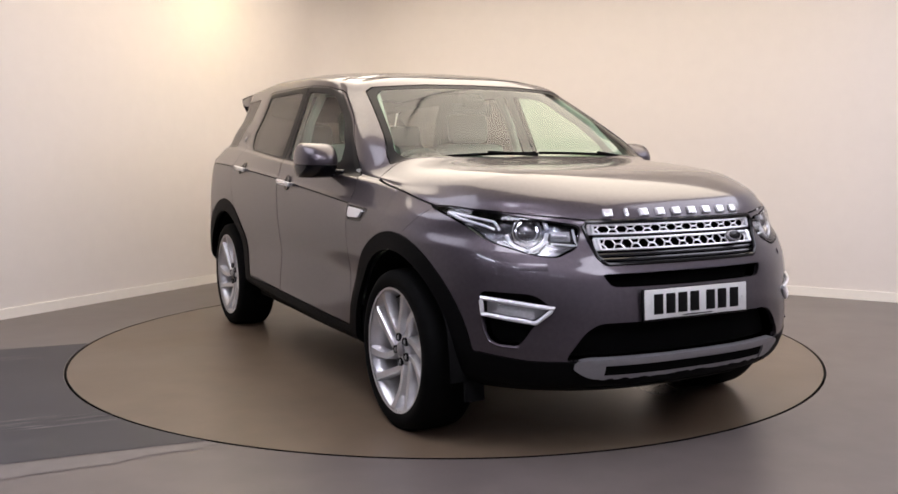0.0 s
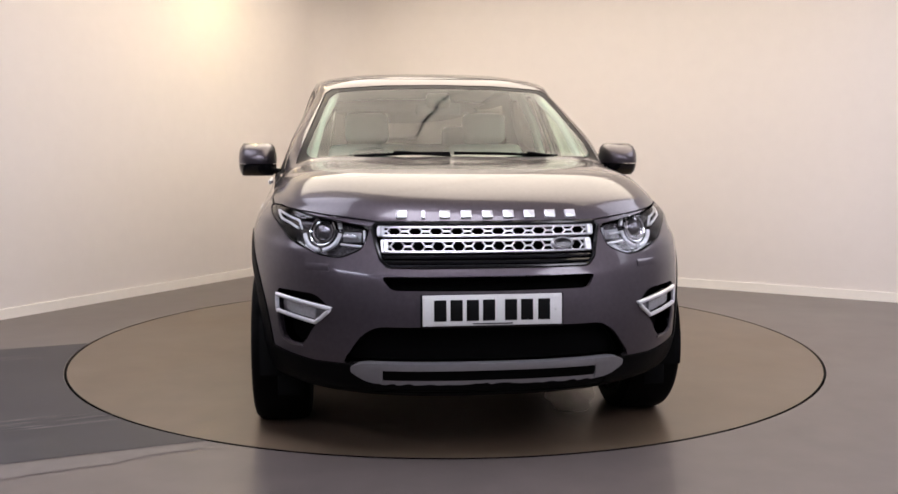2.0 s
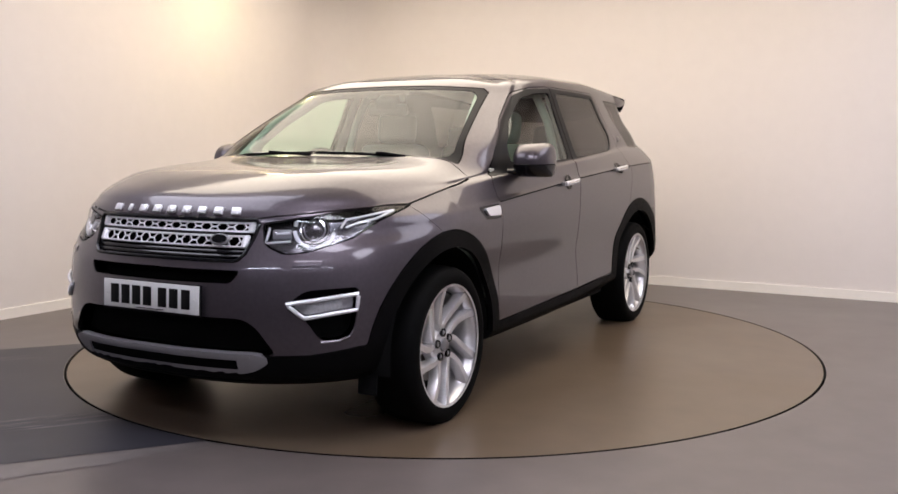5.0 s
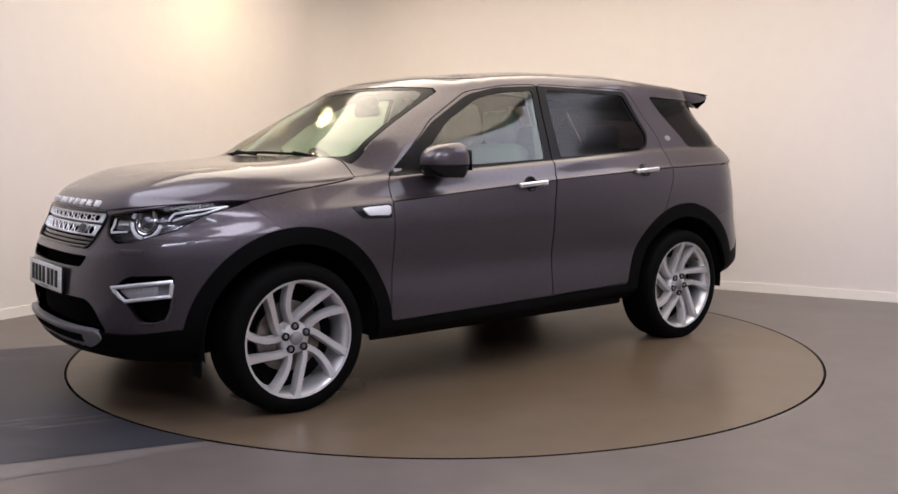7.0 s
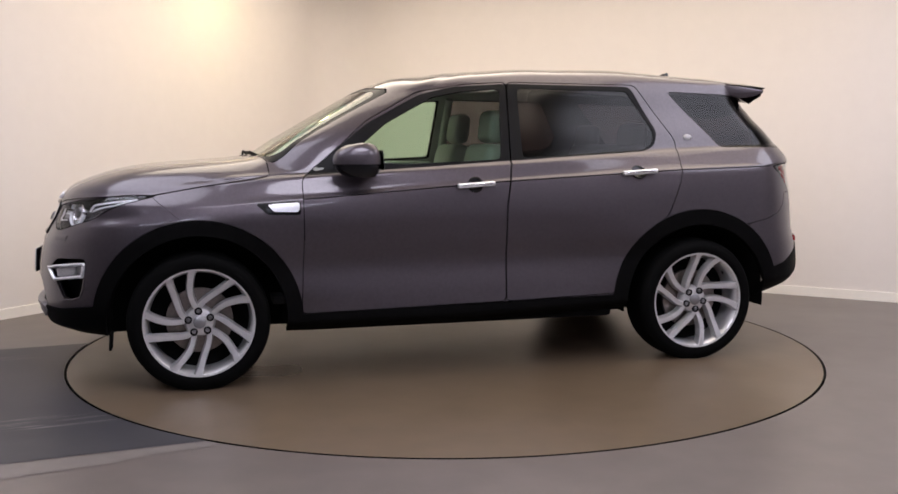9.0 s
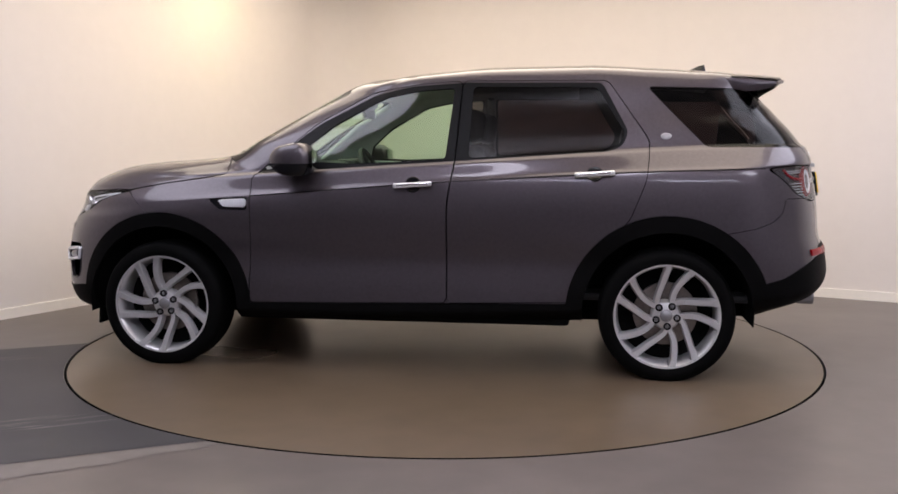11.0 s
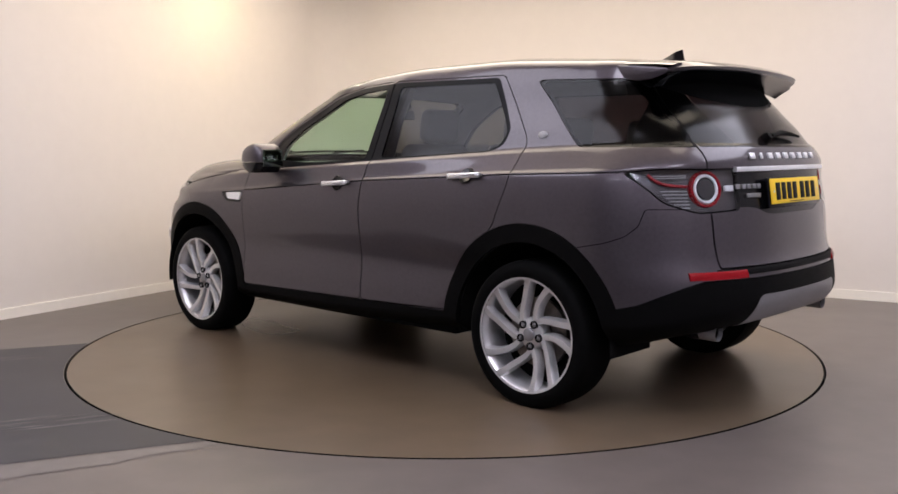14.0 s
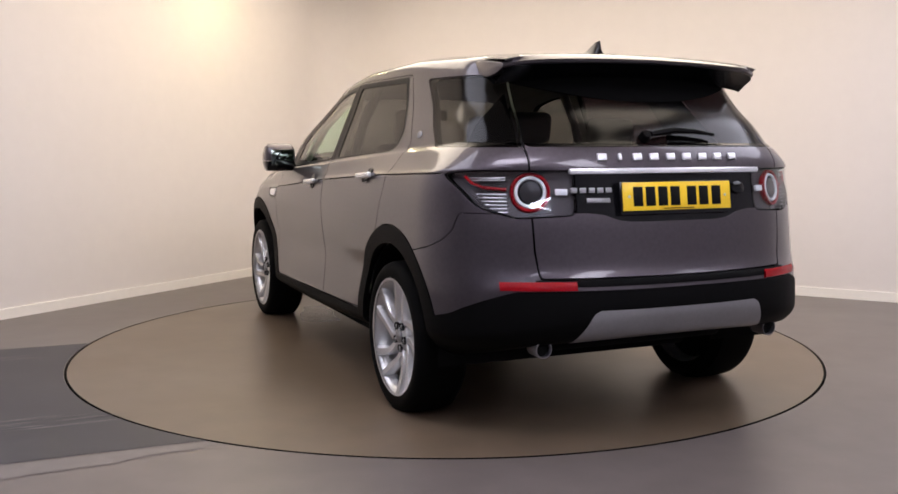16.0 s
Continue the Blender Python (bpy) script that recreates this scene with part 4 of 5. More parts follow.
def build_front():
    # chrome bars in two rows with hexagonal openings, dark slats between
    for z0, z1 in ((0.876, 0.908), (0.818, 0.858)):
        half = 0.415 if z0 > 0.85 else 0.402
        zm = (z0 + z1) / 2

        def g(y, z, o=-0.006):
            v, n = on_front(y, z)
            return v + n * o
        pieces = []
        ys = np.linspace(-half, half, 25)
        for z in (z0, z1):
            pieces.append(tube([g(y, z) for y in ys], 0.0048, 6))
        for s in (-1, 1):
            pieces.append(tube([g(s * half, z0), g(s * half, z1)], 0.0055, 6))
            pieces.append(tube([g(s * (half - 0.014), z0), g(s * (half - 0.014), z1)], 0.010, 6))
        cells = 10
        step = 2 * (half - 0.02) / cells
        for k in range(cells + 1):
            yc = -half + 0.02 + step * k
            a, b = yc - 0.011, yc + 0.011
            pieces.append(tube([g(a, zm), g(b, zm)], 0.0036, 6))
            for e, f in ((a, a - 0.016), (b, b + 0.016)):
                if abs(f) < half:
                    pieces.append(tube([g(e, zm), g(f, z0)], 0.0030, 6))
                    pieces.append(tube([g(e, zm), g(f, z1)], 0.0030, 6))
        cpart("grille_bar", join(*pieces), BRIGHT, "bright silver grille bar with hexagonal openings")
    for z in (0.867, 0.800, 0.782):
        cpart("grille_slat", band(on_front, np.linspace(-0.40, 0.40, 21), lambda y: z - 0.006, lambda y: z + 0.006, -0.008, 0.02), GLOSS)
    cpart("grille_surround", tube([on_front(y, z)[0] for y, z in
                                   [(y, 0.919) for y in np.linspace(-0.42, 0.42, 19)] + [(0.437, 0.905), (0.425, 0.85), (0.408, 0.79), (0.385, 0.766)] +
                                   [(y, 0.762) for y in np.linspace(0.37, -0.37, 17)] + [(-0.385, 0.766), (-0.408, 0.79), (-0.425, 0.85), (-0.437, 0.905)]], 0.008, 8, True), GLOSS)
    v, n = on_front(0.284, 0.842)
    m = facing(v + n * 0.006, n)
    oval = cpart("front_emblem", lathe([(0.0005, 0.004), (0.036, 0.003), (0.040, 0.0), (0.040, -0.006)], 40, m @ Matrix.Diagonal((1.15, 0.60, 1, 1))), SATIN, "plain dark oval emblem with silver rim")
    cpart("emblem_field", lathe([(0.0005, 0.006), (0.030, 0.005), (0.031, 0.002)], 40, m @ Matrix.Diagonal((1.15, 0.58, 1, 1))), GLOSS, "", 1, oval)
    # raised bright blocks on the bonnet's nose, one for each letter of the model name
    for k in range(9):
        y = -0.325 + 0.65 * k / 8
        v, n = on_front(y, 0.950)
        wide = 0.014 if k == 1 else 0.044
        cpart("nose_block", box(min(wide, 0.040), 0.031, 0.010, facing(v + n * 0.005, n), 0.0015), BRIGHT, "bright raised bar of the model name")
    # lower silver skid bar with its dark slot
    ys = np.linspace(-0.46, 0.46, 31)
    top = band(on_front, ys, lambda y: 0.382, lambda y: 0.408, 0.012, 0.03)
    low = band(on_front, np.linspace(-0.43, 0.43, 31), lambda y: 0.318, lambda y: 0.350, 0.000, 0.03)
    skid = cpart("skid_bar", top, SATIN, "satin silver upper bar of the front skid plate")
    cpart("skid_blade", low, SATIN, "satin silver lower blade of the front skid plate", 1, skid)
    for s in (1, -1):
        cpart("skid_end", band(on_front, np.linspace(0.405, 0.520, 15), lambda y: 0.330 + 0.042 * (max(0, y - 0.42) / 0.10) ** 2, lambda y: 0.407 - 0.014 * (max(0, y - 0.46) / 0.06) ** 2, 0.011, 0.03), SATIN, "", s, skid)
    cpart("skid_slot", band(on_front, np.linspace(-0.42, 0.42, 21), lambda y: 0.34, lambda y: 0.385, 0.004, 0.02), GAP, "", 1, skid)
    for s in (1, -1):
        # fog lamps: bright frame, clear lens, dark pocket bars
        pts = [(0.592, 0.603), (0.80, 0.636), (0.797, 0.574), (0.652, 0.548)]
        rim = []
        for i, (y0, z0) in enumerate(pts):
            y1, z1 = pts[(i + 1) % 4]
            for k in range(6):
                t = k / 6
                v, n = on_front(y0 + (y1 - y0) * t, z0 + (z1 - z0) * t)
                rim.append(v + n * 0.006)
        fog = cpart("fog_lamp", tube(rim, 0.0085, 8, True), BRIGHT, "fog lamp in a bright angular frame", s)
        cpart("fog_lens", band(on_front, np.linspace(0.655, 0.760, 9), lambda y: 0.564 + (y - 0.66) * 0.15, lambda y: 0.603 + (y - 0.66) * 0.15, -0.004, 0.02), FOG_LENS, "", s, fog)
        cpart("fog_housing", band(on_front, np.linspace(0.62, 0.79, 11), lambda y: max(0.556 + (y - 0.66) * 0.15, 0.60 - (y - 0.60) * 0.75), lambda y: 0.603 + (y - 0.62) * 0.15, -0.016, 0.02), SATIN, "", s, fog)
        cpart("pocket_lip", tube([on_front(y, z)[0] for y, z in ((0.80, 0.575), (0.795, 0.51), (0.78, 0.468), (0.75, 0.453), (0.70, 0.451))], 0.006, 6), PAINT, "", s)
        cpart("washer_cover", band(on_front, np.linspace(0.60, 0.69, 6), lambda y: 0.742, lambda y: 0.768, 0.002, 0.004), PAINT, "", s)
        # headlamp inside: projector, light ring, bright bars
        c, n = on_front(0.632, 0.888)
        ax = (on_front(0.632, 0.868)[1] + Vector((0.25, 0.05, 0))).normalized()
        m = facing(c - ax * 0.018, ax)
        lamp = cpart("headlamp", lathe([(0.045, -0.03), (0.052, 0.0), (0.056, 0.002), (0.058, -0.004), (0.058, -0.04)], 40, m), CHROME, "projector headlamp with bright light rings", s)
        cpart("projector_lens", lathe([(0.0005, 0.010), (0.018, 0.007), (0.030, -0.002), (0.040, -0.018)], 32, m), LAMP_BOWL, "", s, lamp)
        cpart("projector_ring", lathe([(0.036, -0.012), (0.039, -0.002), (0.045, -0.004), (0.045, -0.02)], 32, m), CHROME, "", s, lamp)
        for a0, a1 in ((100, 170), (185, 260), (275, 350)):
            arc = [m @ Vector((0.078 * math.cos(math.radians(a)), 0.074 * math.sin(math.radians(a)), -0.002)) for a in np.linspace(a0, a1, 12)]
            cpart("light_ring", tube(arc, 0.0085, 8), WHITE_LENS, "white daytime light ring", s, lamp)
        for y0, y1, za, zb in ((0.470, 0.562, 0.838, 0.846), (0.468, 0.472, 0.838, 0.895), (0.500, 0.552, 0.872, 0.875), (0.728, 0.812, 0.928, 0.960),
                               (0.730, 0.800, 0.892, 0.930), (0.800, 0.816, 0.930, 0.960), (0.716, 0.728, 0.890, 0.928)):
            pts = []
            for t in np.linspace(0, 1, 8):
                v, n = on_front(y0 + (y1 - y0) * t, za + (zb - za) * t)
                pts.append(v - n * 0.018)
            cpart("lamp_bar", tube(pts, 0.0052, 6), WHITE_LENS, "", s, lamp)
        v, n = on_front(0.52, 0.872)
        cpart("indicator_block", box(0.075, 0.040, 0.02, facing(v - n * 0.034, n), 0.004), SATIN, "", s, lamp)
        # wipers
    for y0, y1 in ((-0.62, -0.02), (0.0, 0.66)):
        pts = [Vector((1.075 - 0.10 * (abs(y) / 0.7) ** 3 + 0.012, y, 1.166 - 0.028 * (abs(y) / 0.7) ** 2 + 0.012)) for y in np.linspace(y0, y1, 12)]
        w = cpart("wiper", tube(pts, 0.008, 6), BLACK, "black windscreen wiper")
        cpart("wiper_arm", tube([pts[-1] + Vector((0.02, 0, -0.01)), pts[6] + Vector((0.012, 0, 0.01))], 0.008, 6), BLACK, "", 1, w)


build_front()


def build_rear():
    def strip(z0, z1, y0, y1, off, thick, count=19):
        return band(on_rear, np.linspace(y0, y1, count), lambda y: z0, lambda y: z1, off, thick)
    cpart("tailgate_strip", strip(1.100, 1.120, -0.468, 0.468, 0.014, 0.02), BRIGHT, "bright chrome strip over the number plate")
    for k in range(9):
        y = -0.325 + 0.65 * k / 8
        v, n = on_rear(y, 1.166)
        cpart("tail_block", box(0.014 if k == 7 else 0.040, 0.028, 0.009, facing(v + n * 0.005, n), 0.0015), BRIGHT, "bright raised bar of the model name")
    for k in range(5):
        v, n = on_rear(0.452 - 0.036 * k, 1.035)
        cpart("tail_block", box(0.026, 0.020, 0.006, facing(v + n * 0.004, n), 0.001), SATIN)
    v, n = on_rear(0.355, 0.995)
    cpart("tail_bar", box(0.10, 0.018, 0.005, facing(v + n * 0.003, n), 0.001), SATIN)
    v, n = on_rear(-0.345, 1.035)
    cpart("rear_emblem", lathe([(0.0005, 0.006), (0.026, 0.005), (0.032, 0.002), (0.032, -0.004)], 32, facing(v + n * 0.003, n) @ Matrix.Diagonal((1.2, 0.85, 1, 1))), GLOSS, "plain dark oval emblem with silver rim")
    cpart("bumper_step", strip(0.658, 0.686, -0.62, 0.62, 0.004, 0.02, 25), BLACK)
    for s in (1, -1):
        cpart("rear_reflector", strip(0.645, 0.678, 0.47, 0.745, 0.008, 0.012), RED, "long red bumper reflector", s)
        # tail lamp inside
        c, n = on_rear(0.615, 1.030)
        m = facing(c - n * 0.012, n)
        lamp = cpart("tail_lamp", lathe([(0.050, 0.0), (0.054, 0.006), (0.061, 0.006), (0.065, 0.0), (0.065, -0.02)], 40, m), WHITE_LENS, "round tail lamp ring in red and white", s)
        cpart("red_ring", lathe([(0.066, 0.0), (0.069, 0.006), (0.077, 0.006), (0.081, -0.002), (0.081, -0.02)], 40, m), RED, "red outer lamp ring", s, lamp)
        cpart("lamp_centre", lathe([(0.0005, 0.004), (0.042, 0.002), (0.046, -0.004)], 32, m), SMOKE, "", s, lamp)
        cpart("red_band", tube([on_rear(y, z)[0] - on_rear(y, z)[1] * 0.010 for y, z in ((0.700, 1.040), (0.74, 1.043), (0.78, 1.048), (0.810, 1.064), (0.828, 1.090))], 0.0065, 8), RED, "red light band", s, lamp)
        for z, y1 in ((1.084, 0.825), (1.076, 0.82), (1.022, 0.80), (1.008, 0.795), (0.994, 0.785), (0.980, 0.775), (0.966, 0.760), (0.952, 0.735)):
            pts = [on_rear(y, z)[0] - on_rear(y, z)[1] * 0.012 for y in np.linspace(0.702, y1, 6)]
            cpart("lamp_bar", tube(pts, 0.0030, 6), FOG_LENS, "", s, lamp)
        v, n = on_rear(0.50, 1.030)
        cpart("reverse_block", box(0.05, 0.026, 0.012, facing(v - n * 0.008, n), 0.003), WHITE_LENS, "", s, lamp)
        cpart("exhaust_pipe", lathe([(0.030, 0.08), (0.033, 0.0), (0.036, 0.0), (0.037, 0.012), (0.036, 0.08), (0.030, 0.08)], 32, Matrix.Translation((-2.165, 0.575, 0.405)) @ pose(0, 0, 0, 0, 90)), SATIN, "round bright steel exhaust tip", s)
        cpart("exhaust_bore", lathe([(0.0005, 0.02), (0.031, 0.02)], 24, Matrix.Translation((-2.165, 0.575, 0.405)) @ pose(0, 0, 0, 0, 90)), DARK, "dark disc inside the exhaust tip", s)
    # roof spoiler over the rear screen: painted top, black underside, painted cheeks
    top, low = bmesh.new(), bmesh.new()
    rt, rl = [], []
    for y in np.linspace(-0.640, 0.640, 45):
        q = (y / 0.640) ** 2
        xr, zt = -2.030 + 0.055 * q + 0.04 * q ** 6, 1.578 - 0.018 * q - 0.012 * q ** 6
        zf = 1.624 - 0.036 * q - 0.012 * q ** 6
        rt.append([top.verts.new(p) for p in ((-1.70, y, zf + 0.002), (-1.86, y, zf * 0.55 + zt * 0.45 + 0.005), (-1.98 + 0.03 * q, y, zf * 0.22 + zt * 0.78 + 0.005),
                                              (xr + 0.012, y, zt), (xr, y, zt - 0.006), (xr + 0.004, y, zt - 0.018), (xr + 0.016, y, zt - 0.024))])
        rl.append([low.verts.new(p) for p in ((xr + 0.015, y, zt - 0.0235), (-1.975 + 0.055 * q, y, zt - 0.036), (-1.92 + 0.05 * q, y, zt - 0.064), (-1.86 + 0.02 * q, y, zt - 0.085), (-1.70, y, zf - 0.045))])
    for bm, rows in ((top, rt), (low, rl)):
        for a, b in zip(rows, rows[1:]):
            for k in range(len(a) - 1):
                bm.faces.new((a[k], a[k + 1], b[k + 1], b[k]))
    sp = cpart("roof_spoiler", top, PAINT, "grey metallic roof spoiler")
    cpart("spoiler_underside", low, GLOSS, "black underside of the spoiler", 1, sp)
    for s in (1, -1):
        cpart("spoiler_end", prism([(-1.66, 1.572), (-1.78, 1.567), (-1.91, 1.551), (-1.932, 1.541), (-1.925, 1.528), (-1.88, 1.512), (-1.83, 1.502), (-1.77, 1.498), (-1.70, 1.515)], 0.030,
                                   Matrix.Translation((0, 0.646, 0)) @ pose(0, 0, 0, 90), 0.006), PAINT, "", s, sp)
        cpart("spoiler_end_lining", prism([(-1.66, 1.566), (-1.90, 1.547), (-1.925, 1.538), (-1.92, 1.530), (-1.83, 1.506), (-1.72, 1.51)], 0.003,
                                          Matrix.Translation((0, 0.6145, 0)) @ pose(0, 0, 0, 90)), GLOSS, "black inner face of the spoiler's end", s, sp)
    fin = bmesh.new()
    prof = [(-1.47, 0.012, 1.640), (-1.53, 0.018, 1.650), (-1.60, 0.012, 1.684), (-1.635, 0.008, 1.692), (-1.645, 0.012, 1.645)]
    rows = []
    for x, hw, z in prof:
        rows.append([fin.verts.new(p) for p in ((x, -hw - 0.012, 1.628), (x, -hw * 0.4, z), (x, hw * 0.4, z), (x, hw + 0.012, 1.628))])
    for a, b in zip(rows, rows[1:]):
        for k in range(3):
            fin.faces.new((a[k], a[k + 1], b[k + 1], b[k]))
    fin.faces.new(rows[-1])
    fin.faces.new(rows[0])
    cpart("antenna_fin", fin, GLOSS, "small black shark-fin aerial")
    pts = [on_rear(y, z)[0] + on_rear(y, z)[1] * 0.022 for y, z in ((0.07, 1.245), (-0.06, 1.262), (-0.16, 1.258), (-0.26, 1.245))]
    rw = cpart("rear_wiper", tube(pts, [0.012, 0.014, 0.010, 0.006], 8), BLACK, "black rear wiper with rounded hub")
    cpart("wiper_hub", lathe([(0.0005, 0.03), (0.018, 0.028), (0.024, 0.015), (0.025, -0.005)], 20, facing(on_rear(0.09, 1.245)[0], on_rear(0.09, 1.245)[1])), BLACK, "", 1, rw)


build_rear()


def build_sides():
    for s in (1, -1):
        for x, z in ((-0.049, 1.010), (-0.995, 1.070)):
            v, n = on_side(x, z)
            slope = 0.062
            m = Matrix.Translation(v + Vector((0, 0.026, 0))) @ pose(0, 0, 0, 0, math.degrees(slope))
            h = cpart("door_handle", box(0.205, 0.018, 0.026, m, 0.007, 3), BRIGHT, "bright silver pull door handle", s)
            cpart("handle_strip", box(0.17, 0.004, 0.008, m @ pose(0, 0.010, 0.002), 0.0015), CHROME, "", s, h)
            for k in (-0.085, 0.085):
                cpart("handle_foot", box(0.03, 0.03, 0.018, m @ pose(k, -0.014, 0), 0.004), SATIN, "", s, h)
            cpart("handle_cup", lathe([(0.0005, 0.002), (0.036, 0.002), (0.040, 0.004), (0.043, 0.001)], 28, facing(v + n * 0.0005, n)), GLOSS, "dark round recess behind the handle", s, h)
        v, n = on_side(-1.359, 1.263)
        cpart("pillar_emblem", lathe([(0.0005, 0.004), (0.02, 0.003), (0.024, 0.0)], 24, facing(v + n * 0.002, n) @ Matrix.Diagonal((1.2, 0.75, 1, 1))), SATIN, "small plain oval emblem", s)
        # door mirror: painted cap, black base, stalk and glass
        def mirror_shell(z0, z1):
            bm = bmesh.new()
            rings = []
            for i in range(9):
                t = i / 8
                z = z0 + (z1 - z0) * t
                f = math.sqrt(max(1 - ((z - 1.138) / 0.090) ** 2, 0.0)) ** 0.75
                ring = []
                for a in range(24):
                    c, sn = math.cos(a * math.tau / 24), math.sin(a * math.tau / 24)
                    px = math.copysign(abs(c) ** 0.62, c) * (0.165 if c > 0 else 0.075) * f
                    py = math.copysign(abs(sn) ** 0.72, sn) * 0.098 * (0.62 + 0.38 * f) * (1 - 0.12 * max(c, 0))
                    ring.append(bm.verts.new((0.545 + px, 0.975 + py, z)))
                rings.append(ring)
            for a, b in zip(rings, rings[1:]):
                for j in range(24):
                    bm.faces.new((a[j], a[(j + 1) % 24], b[(j + 1) % 24], b[j]))
            bm.faces.new(rings[0])
            bm.faces.new(rings[-1])
            return bm
        cap = cpart("wing_mirror", mirror_shell(1.122, 1.2270), PAINT, "grey wing mirror with black base", s)
        cpart("mirror_base", mirror_shell(1.058, 1.118), GLOSS, "gloss black mirror base", s, cap)
        cpart("mirror_glass", box(0.004, 0.145, 0.100, pose(0.4690, 0.972, 1.142, 0, 4, 4), 0.0015), MIRROR_GLASS, "dim reflecting mirror glass", s, cap)
        cpart("mirror_stalk", tube([(0.62, 0.845, 1.078), (0.60, 0.88, 1.082), (0.575, 0.93, 1.088)], [0.030, 0.022, 0.026], 10, False, 0.7), GLOSS, "", s, cap)


build_sides()


def build_under():
    for x in (AXLE, -AXLE):
        for s in (1, -1):
            bm = lathe([(0.0005, -0.36), (0.20, -0.36), (0.439, -0.34), (0.441, 0.0)], 72, Matrix.Translation((x, 0.885, HUB_Z)) @ pose(0, 0, 0, -90))
            bmesh.ops.bisect_plane(bm, geom=bm.verts[:] + bm.edges[:] + bm.faces[:], plane_co=(0, 0, 0.285), plane_no=(0, 0, -1), clear_outer=True)
            cpart("wheel_liner", bm, DARK, "dark wheel arch liner", s)
            if x > 0:
                cpart("air_deflector", box(0.014, 0.09, 0.09, pose(x + 0.43, 0.77, 0.245, 0, -4), 0.005), DARK, "", s)
    cpart("underbody", box(3.55, 1.04, 0.10, pose(0.12, 0, 0.285), 0.03), DARK, "dark underbody tray")
    for s in (1, -1):
        cpart("sill_tray", box(1.75, 0.30, 0.08, pose(0, 0.70, 0.300), 0.02), DARK, "", s)
    cpart("silencer", box(0.35, 0.9, 0.14, pose(-1.85, 0, 0.42), 0.05, 3), DARK, "dark silencer box")


build_under()


# ---- the cabin ----
def rounded(sx, sy, sz, m, b):
    return box(sx, sy, sz, m, b, 4)


def build_cabin():
    cpart("cabin_floor", box(2.9, 1.4, 0.04, pose(-0.45, 0, 0.40), 0.01), TRIM)
    dash = cpart("dashboard", rounded(0.50, 1.50, 0.26, pose(0.80, 0, 0.965, 0, 7), 0.07), TRIM, "dark moulded dashboard")
    cpart("dash_top", rounded(0.32, 1.40, 0.03, pose(0.90, 0, 1.088, 0, 6), 0.012), TRIM, "", 1, dash)
    cpart("screen_hood", rounded(0.14, 0.34, 0.07, pose(0.60, -0.37, 1.095), 0.025), TRIM, "", 1, dash)
    for s in (1, -1):
        seat = cpart("front_seat", rounded(0.50, 0.50, 0.16, pose(0.05, 0.37, 0.62, 0, -5), 0.05), LEATHER, "pale grey leather front seat", s)
        cpart("backrest", rounded(0.15, 0.48, 0.60, pose(-0.22, 0.37, 0.93, 0, -14), 0.06), LEATHER, "", s, seat)
        cpart("headrest", rounded(0.10, 0.27, 0.19, pose(-0.31, 0.37, 1.325, 0, -8), 0.045), LEATHER, "", s, seat)
        for k in (-0.06, 0.06):
            cpart("headrest_post", tube([(-0.285, 0.37 + k, 1.18), (-0.30, 0.37 + k, 1.26)], 0.006, 6), CHROME, "", s, seat)
        cpart("pillar_trim", tube([(-0.28, 0.755, 1.10), (-0.30, 0.69, 1.35), (-0.31, 0.60, 1.53)], 0.026, 8), HEADLINE, "pale pillar trim", s)
        cpart("screen_pillar_trim", tube([(0.90, 0.69, 1.12), (0.63, 0.635, 1.34), (0.37, 0.56, 1.49)], 0.020, 8), HEADLINE, "", s)
        cpart("door_card", box(1.02, 0.03, 0.55, pose(0.28, 0.815, 0.83), 0.012), LEATHER, "pale inner door card", s)
        cpart("door_card", box(0.60, 0.03, 0.55, pose(-0.60, 0.80, 0.86), 0.012), LEATHER, "pale inner door card", s)
        cpart("rear_headrest", rounded(0.10, 0.26, 0.17, pose(-1.22, 0.34, 1.27, 0, -8), 0.045), LEATHER, "", s)
    bench = cpart("rear_seat", rounded(0.50, 1.02, 0.16, pose(-0.92, 0, 0.66, 0, -5), 0.05), LEATHER, "pale grey leather rear bench")
    cpart("backrest", rounded(0.15, 1.02, 0.56, pose(-1.16, 0, 0.95, 0, -14), 0.06), LEATHER, "", 1, bench)
    cpart("parcel_shelf", box(0.75, 1.36, 0.03, pose(-1.66, 0, 1.10), 0.01), TRIM)
    wheel_m = Matrix.Translation((0.46, -0.37, 1.02)) @ pose(0, 0, 0, 0, -66)
    ring = [wheel_m @ Vector((0.185 * math.cos(a), 0.185 * math.sin(a), 0)) for a in np.linspace(0, math.tau, 40, endpoint=False)]
    sw = cpart("steering_wheel", tube(ring, 0.015, 8, True), TRIM, "dark leather steering wheel")
    cpart("steering_hub", rounded(0.16, 0.20, 0.05, wheel_m, 0.02), TRIM, "", 1, sw)
    for a in (0, 90, 180):
        c, sn = math.cos(math.radians(a)), math.sin(math.radians(a))
        cpart("steering_spoke", tube([wheel_m @ Vector((0.05 * c, 0.05 * sn, 0)), wheel_m @ Vector((0.18 * c, 0.18 * sn, 0))], 0.014, 6), TRIM, "", 1, sw)
    mir = cpart("cabin_mirror", rounded(0.03, 0.25, 0.065, pose(0.40, 0, 1.415, 0, 8), 0.014), TRIM, "dark inside mirror")
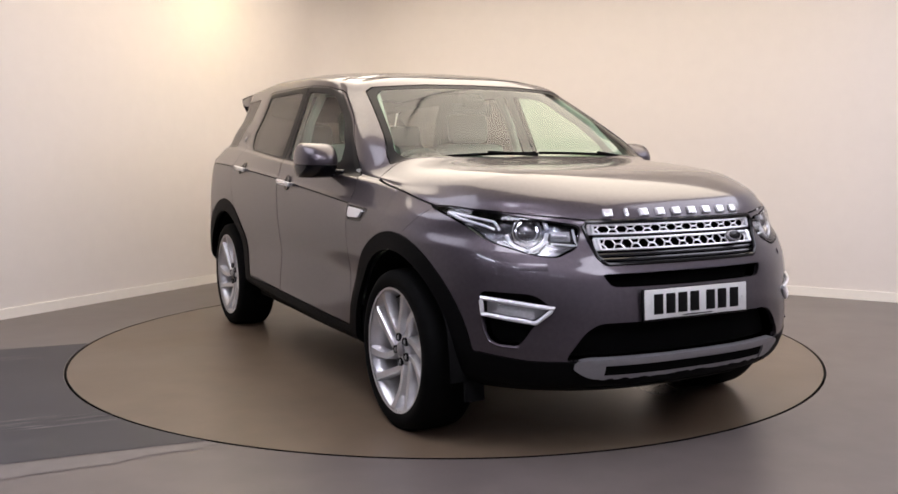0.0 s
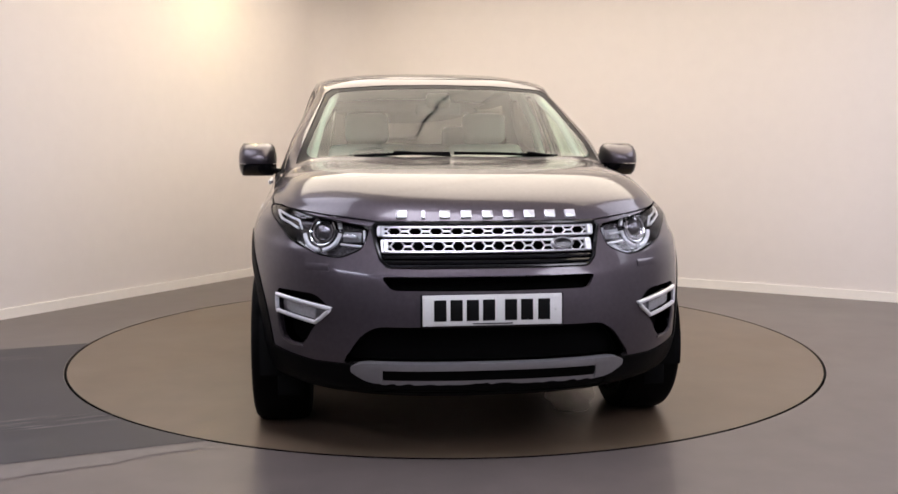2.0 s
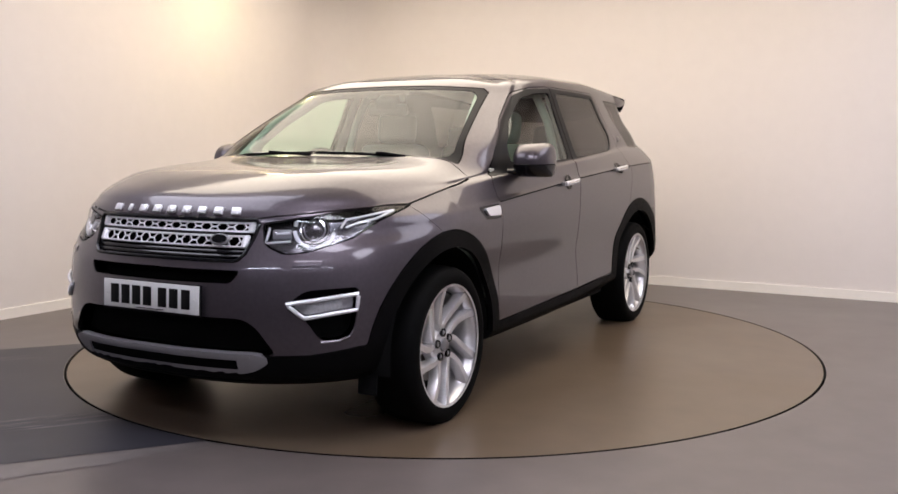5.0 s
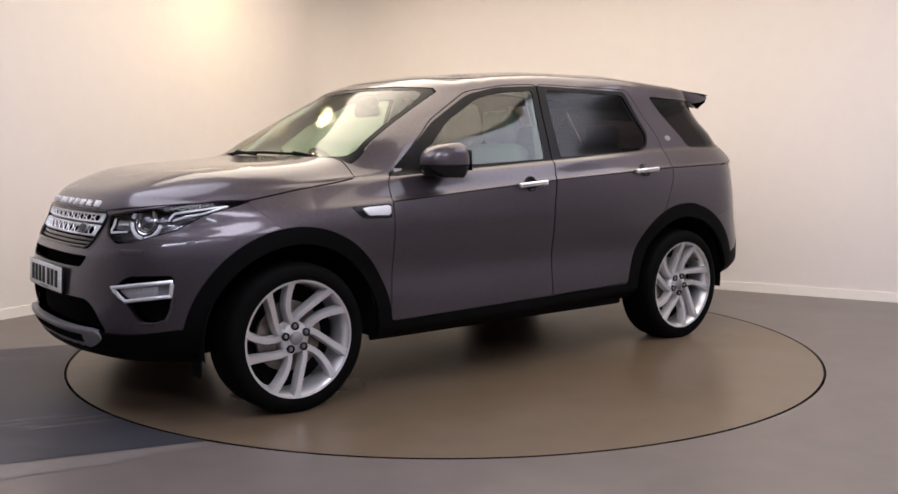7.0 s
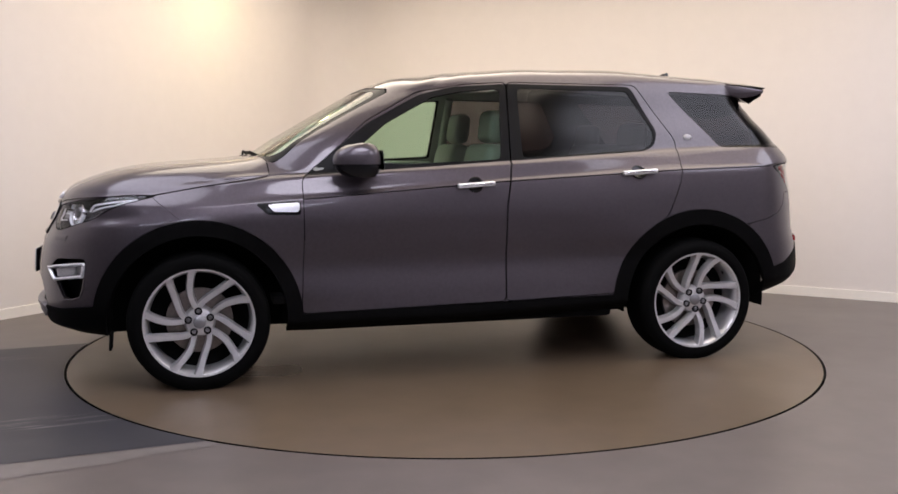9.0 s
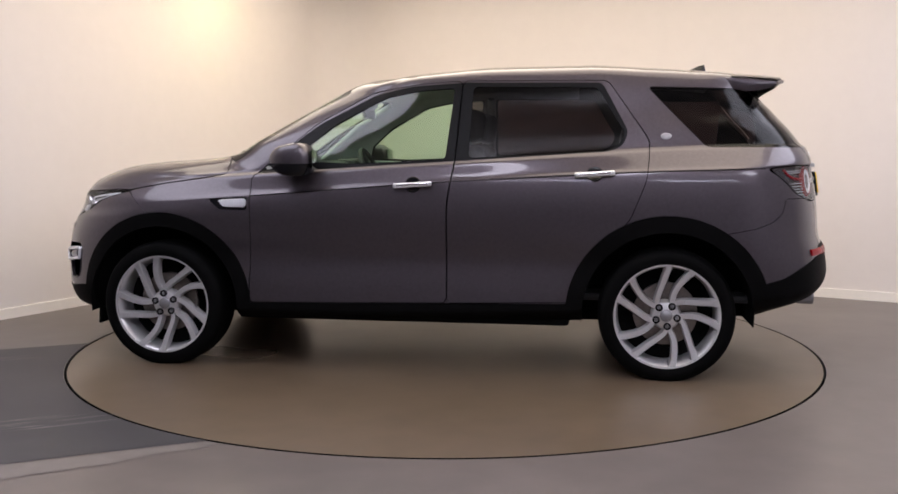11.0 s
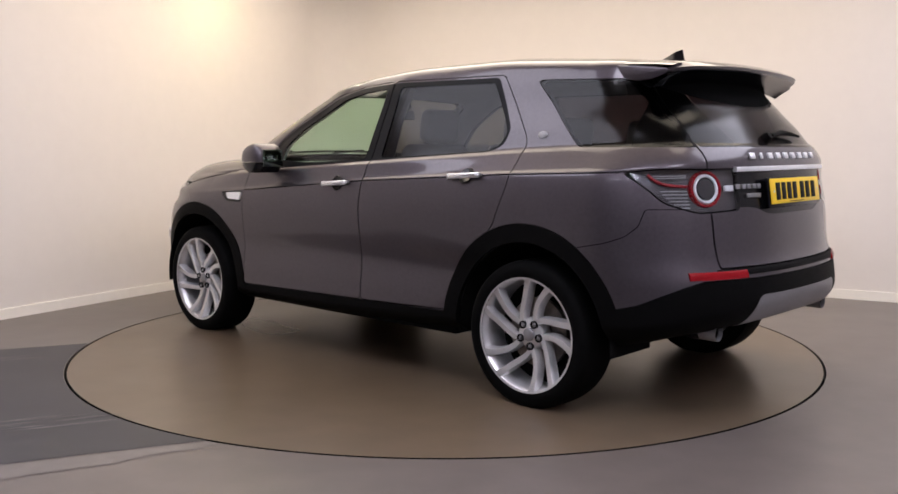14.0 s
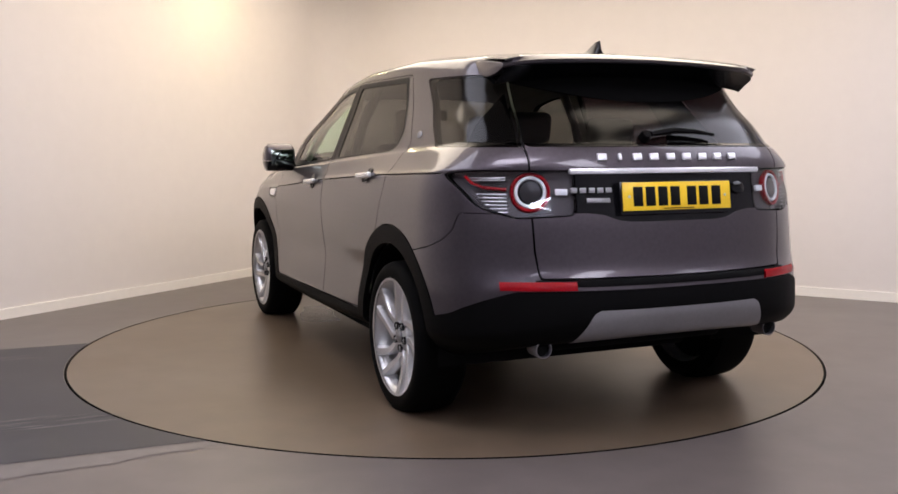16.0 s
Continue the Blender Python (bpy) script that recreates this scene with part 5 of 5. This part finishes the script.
    cpart("mirror_mount", rounded(0.10, 0.13, 0.06, pose(0.40, 0, 1.462, 0, 30), 0.02), TRIM, "", 1, mir)


build_cabin()


# ---- marks on the floor ----
def build_marks():
    rng = random.Random(4)
    for name, px, py, lx, ly, count in (("floor_scuff", -1.75, -1.72, 0.34, 0.10, 26), ("floor_scuff", -2.62, -0.52, 0.30, 0.06, 16)):
        bm = bmesh.new()
        for _ in range(count):
            s, c = rng.uniform(-lx, lx) * 0.7, rng.uniform(-ly, ly)
            ln, wd = rng.uniform(0.04, 0.20), rng.uniform(0.002, 0.007)
            p = Vector((px, py)) + STRIP_D * s + STRIP_N * c
            k = rng.uniform(-0.06, 0.06)
            d = Vector((STRIP_D.x - k * STRIP_D.y, STRIP_D.y + k * STRIP_D.x))
            n = Vector((-d.y, d.x))
            vs = [bm.verts.new((*(p + d * a + n * b), 0.0045 + rng.uniform(0, 0.0008))) for a, b in ((-ln, 0), (-ln * 0.3, -wd), (ln, 0), (ln * 0.3, wd))]
            bm.faces.new(vs)
        tagged(part(name, bm, SCUFF, None, "", False), "pale worn scuff marks on the dark strip", "floor mark", "", "stuff")


build_marks()


def build_worn_bands():
    """Paler worn floor along both edges of the dark strip."""
    c0, c1 = STRIP_N.dot(Vector((-1.335, -2.115))), STRIP_N.dot(Vector((-2.45, -0.148)))
    for c, sign, wide in ((c0, -1, 0.17), (c1, 1, 0.05)):
        bm = bmesh.new()
        s1 = -math.sqrt(max((R_TABLE + 0.006) ** 2 - c * c, 0))
        rows = []
        for k in range(30):
            t = k / 29
            s = s1 + (0.35 if sign < 0 else 0.0) * (1 - t) - 2.6 * t
            w = wide * min(1.0, 0.04 + t * 3.2) * (1 + 0.12 * math.sin(k * 1.9) + 0.08 * math.sin(k * 3.7))
            a, b = STRIP_D * s + STRIP_N * (c + sign * 0.004), STRIP_D * s + STRIP_N * (c + sign * w)
            for p in (a, b):
                if p.length < R_TABLE + 0.006:
                    p *= (R_TABLE + 0.006) / p.length
            rows.append((bm.verts.new((*a, 0.002)), bm.verts.new((*b, 0.002))))
        for p, q in zip(rows, rows[1:]):
            bm.faces.new((p[0], q[0], q[1], p[1]))
        tagged(part("worn_band", bm, WORN, None, "", False), "paler worn band of floor beside the dark strip", "floor mark", "", "structure")


build_worn_bands()

# ---- how the turntable and the car on it turn ----
TURN = [(0.0, -62.33), (0.5, -65.87), (1.0, -71.27), (1.5, -77.02), (2.0, -83.19), (2.5, -88.9), (3.0, -95.07), (3.5, -100.77), (4.0, -106.92), (4.5, -112.62),
        (7.0, -142.22), (7.5, -147.85), (8.0, -153.94), (8.5, -159.47), (9.0, -165.35), (11.5, -194.34), (12.0, -200.27), (12.5, -205.79), (13.0, -211.8),
        (13.5, -217.28), (14.0, -223.18), (14.5, -228.78), (15.0, -234.73), (15.5, -240.37), (16.0, -246.42)]


def motions():
    walk(turntable, [(t, pose(0, 0, 0, 0, 0, a)) for t, a in TURN])
    walk(car, [(t, pose(0, 0, 0.001, 0, 0, a)) for t, a in TURN])


motions()
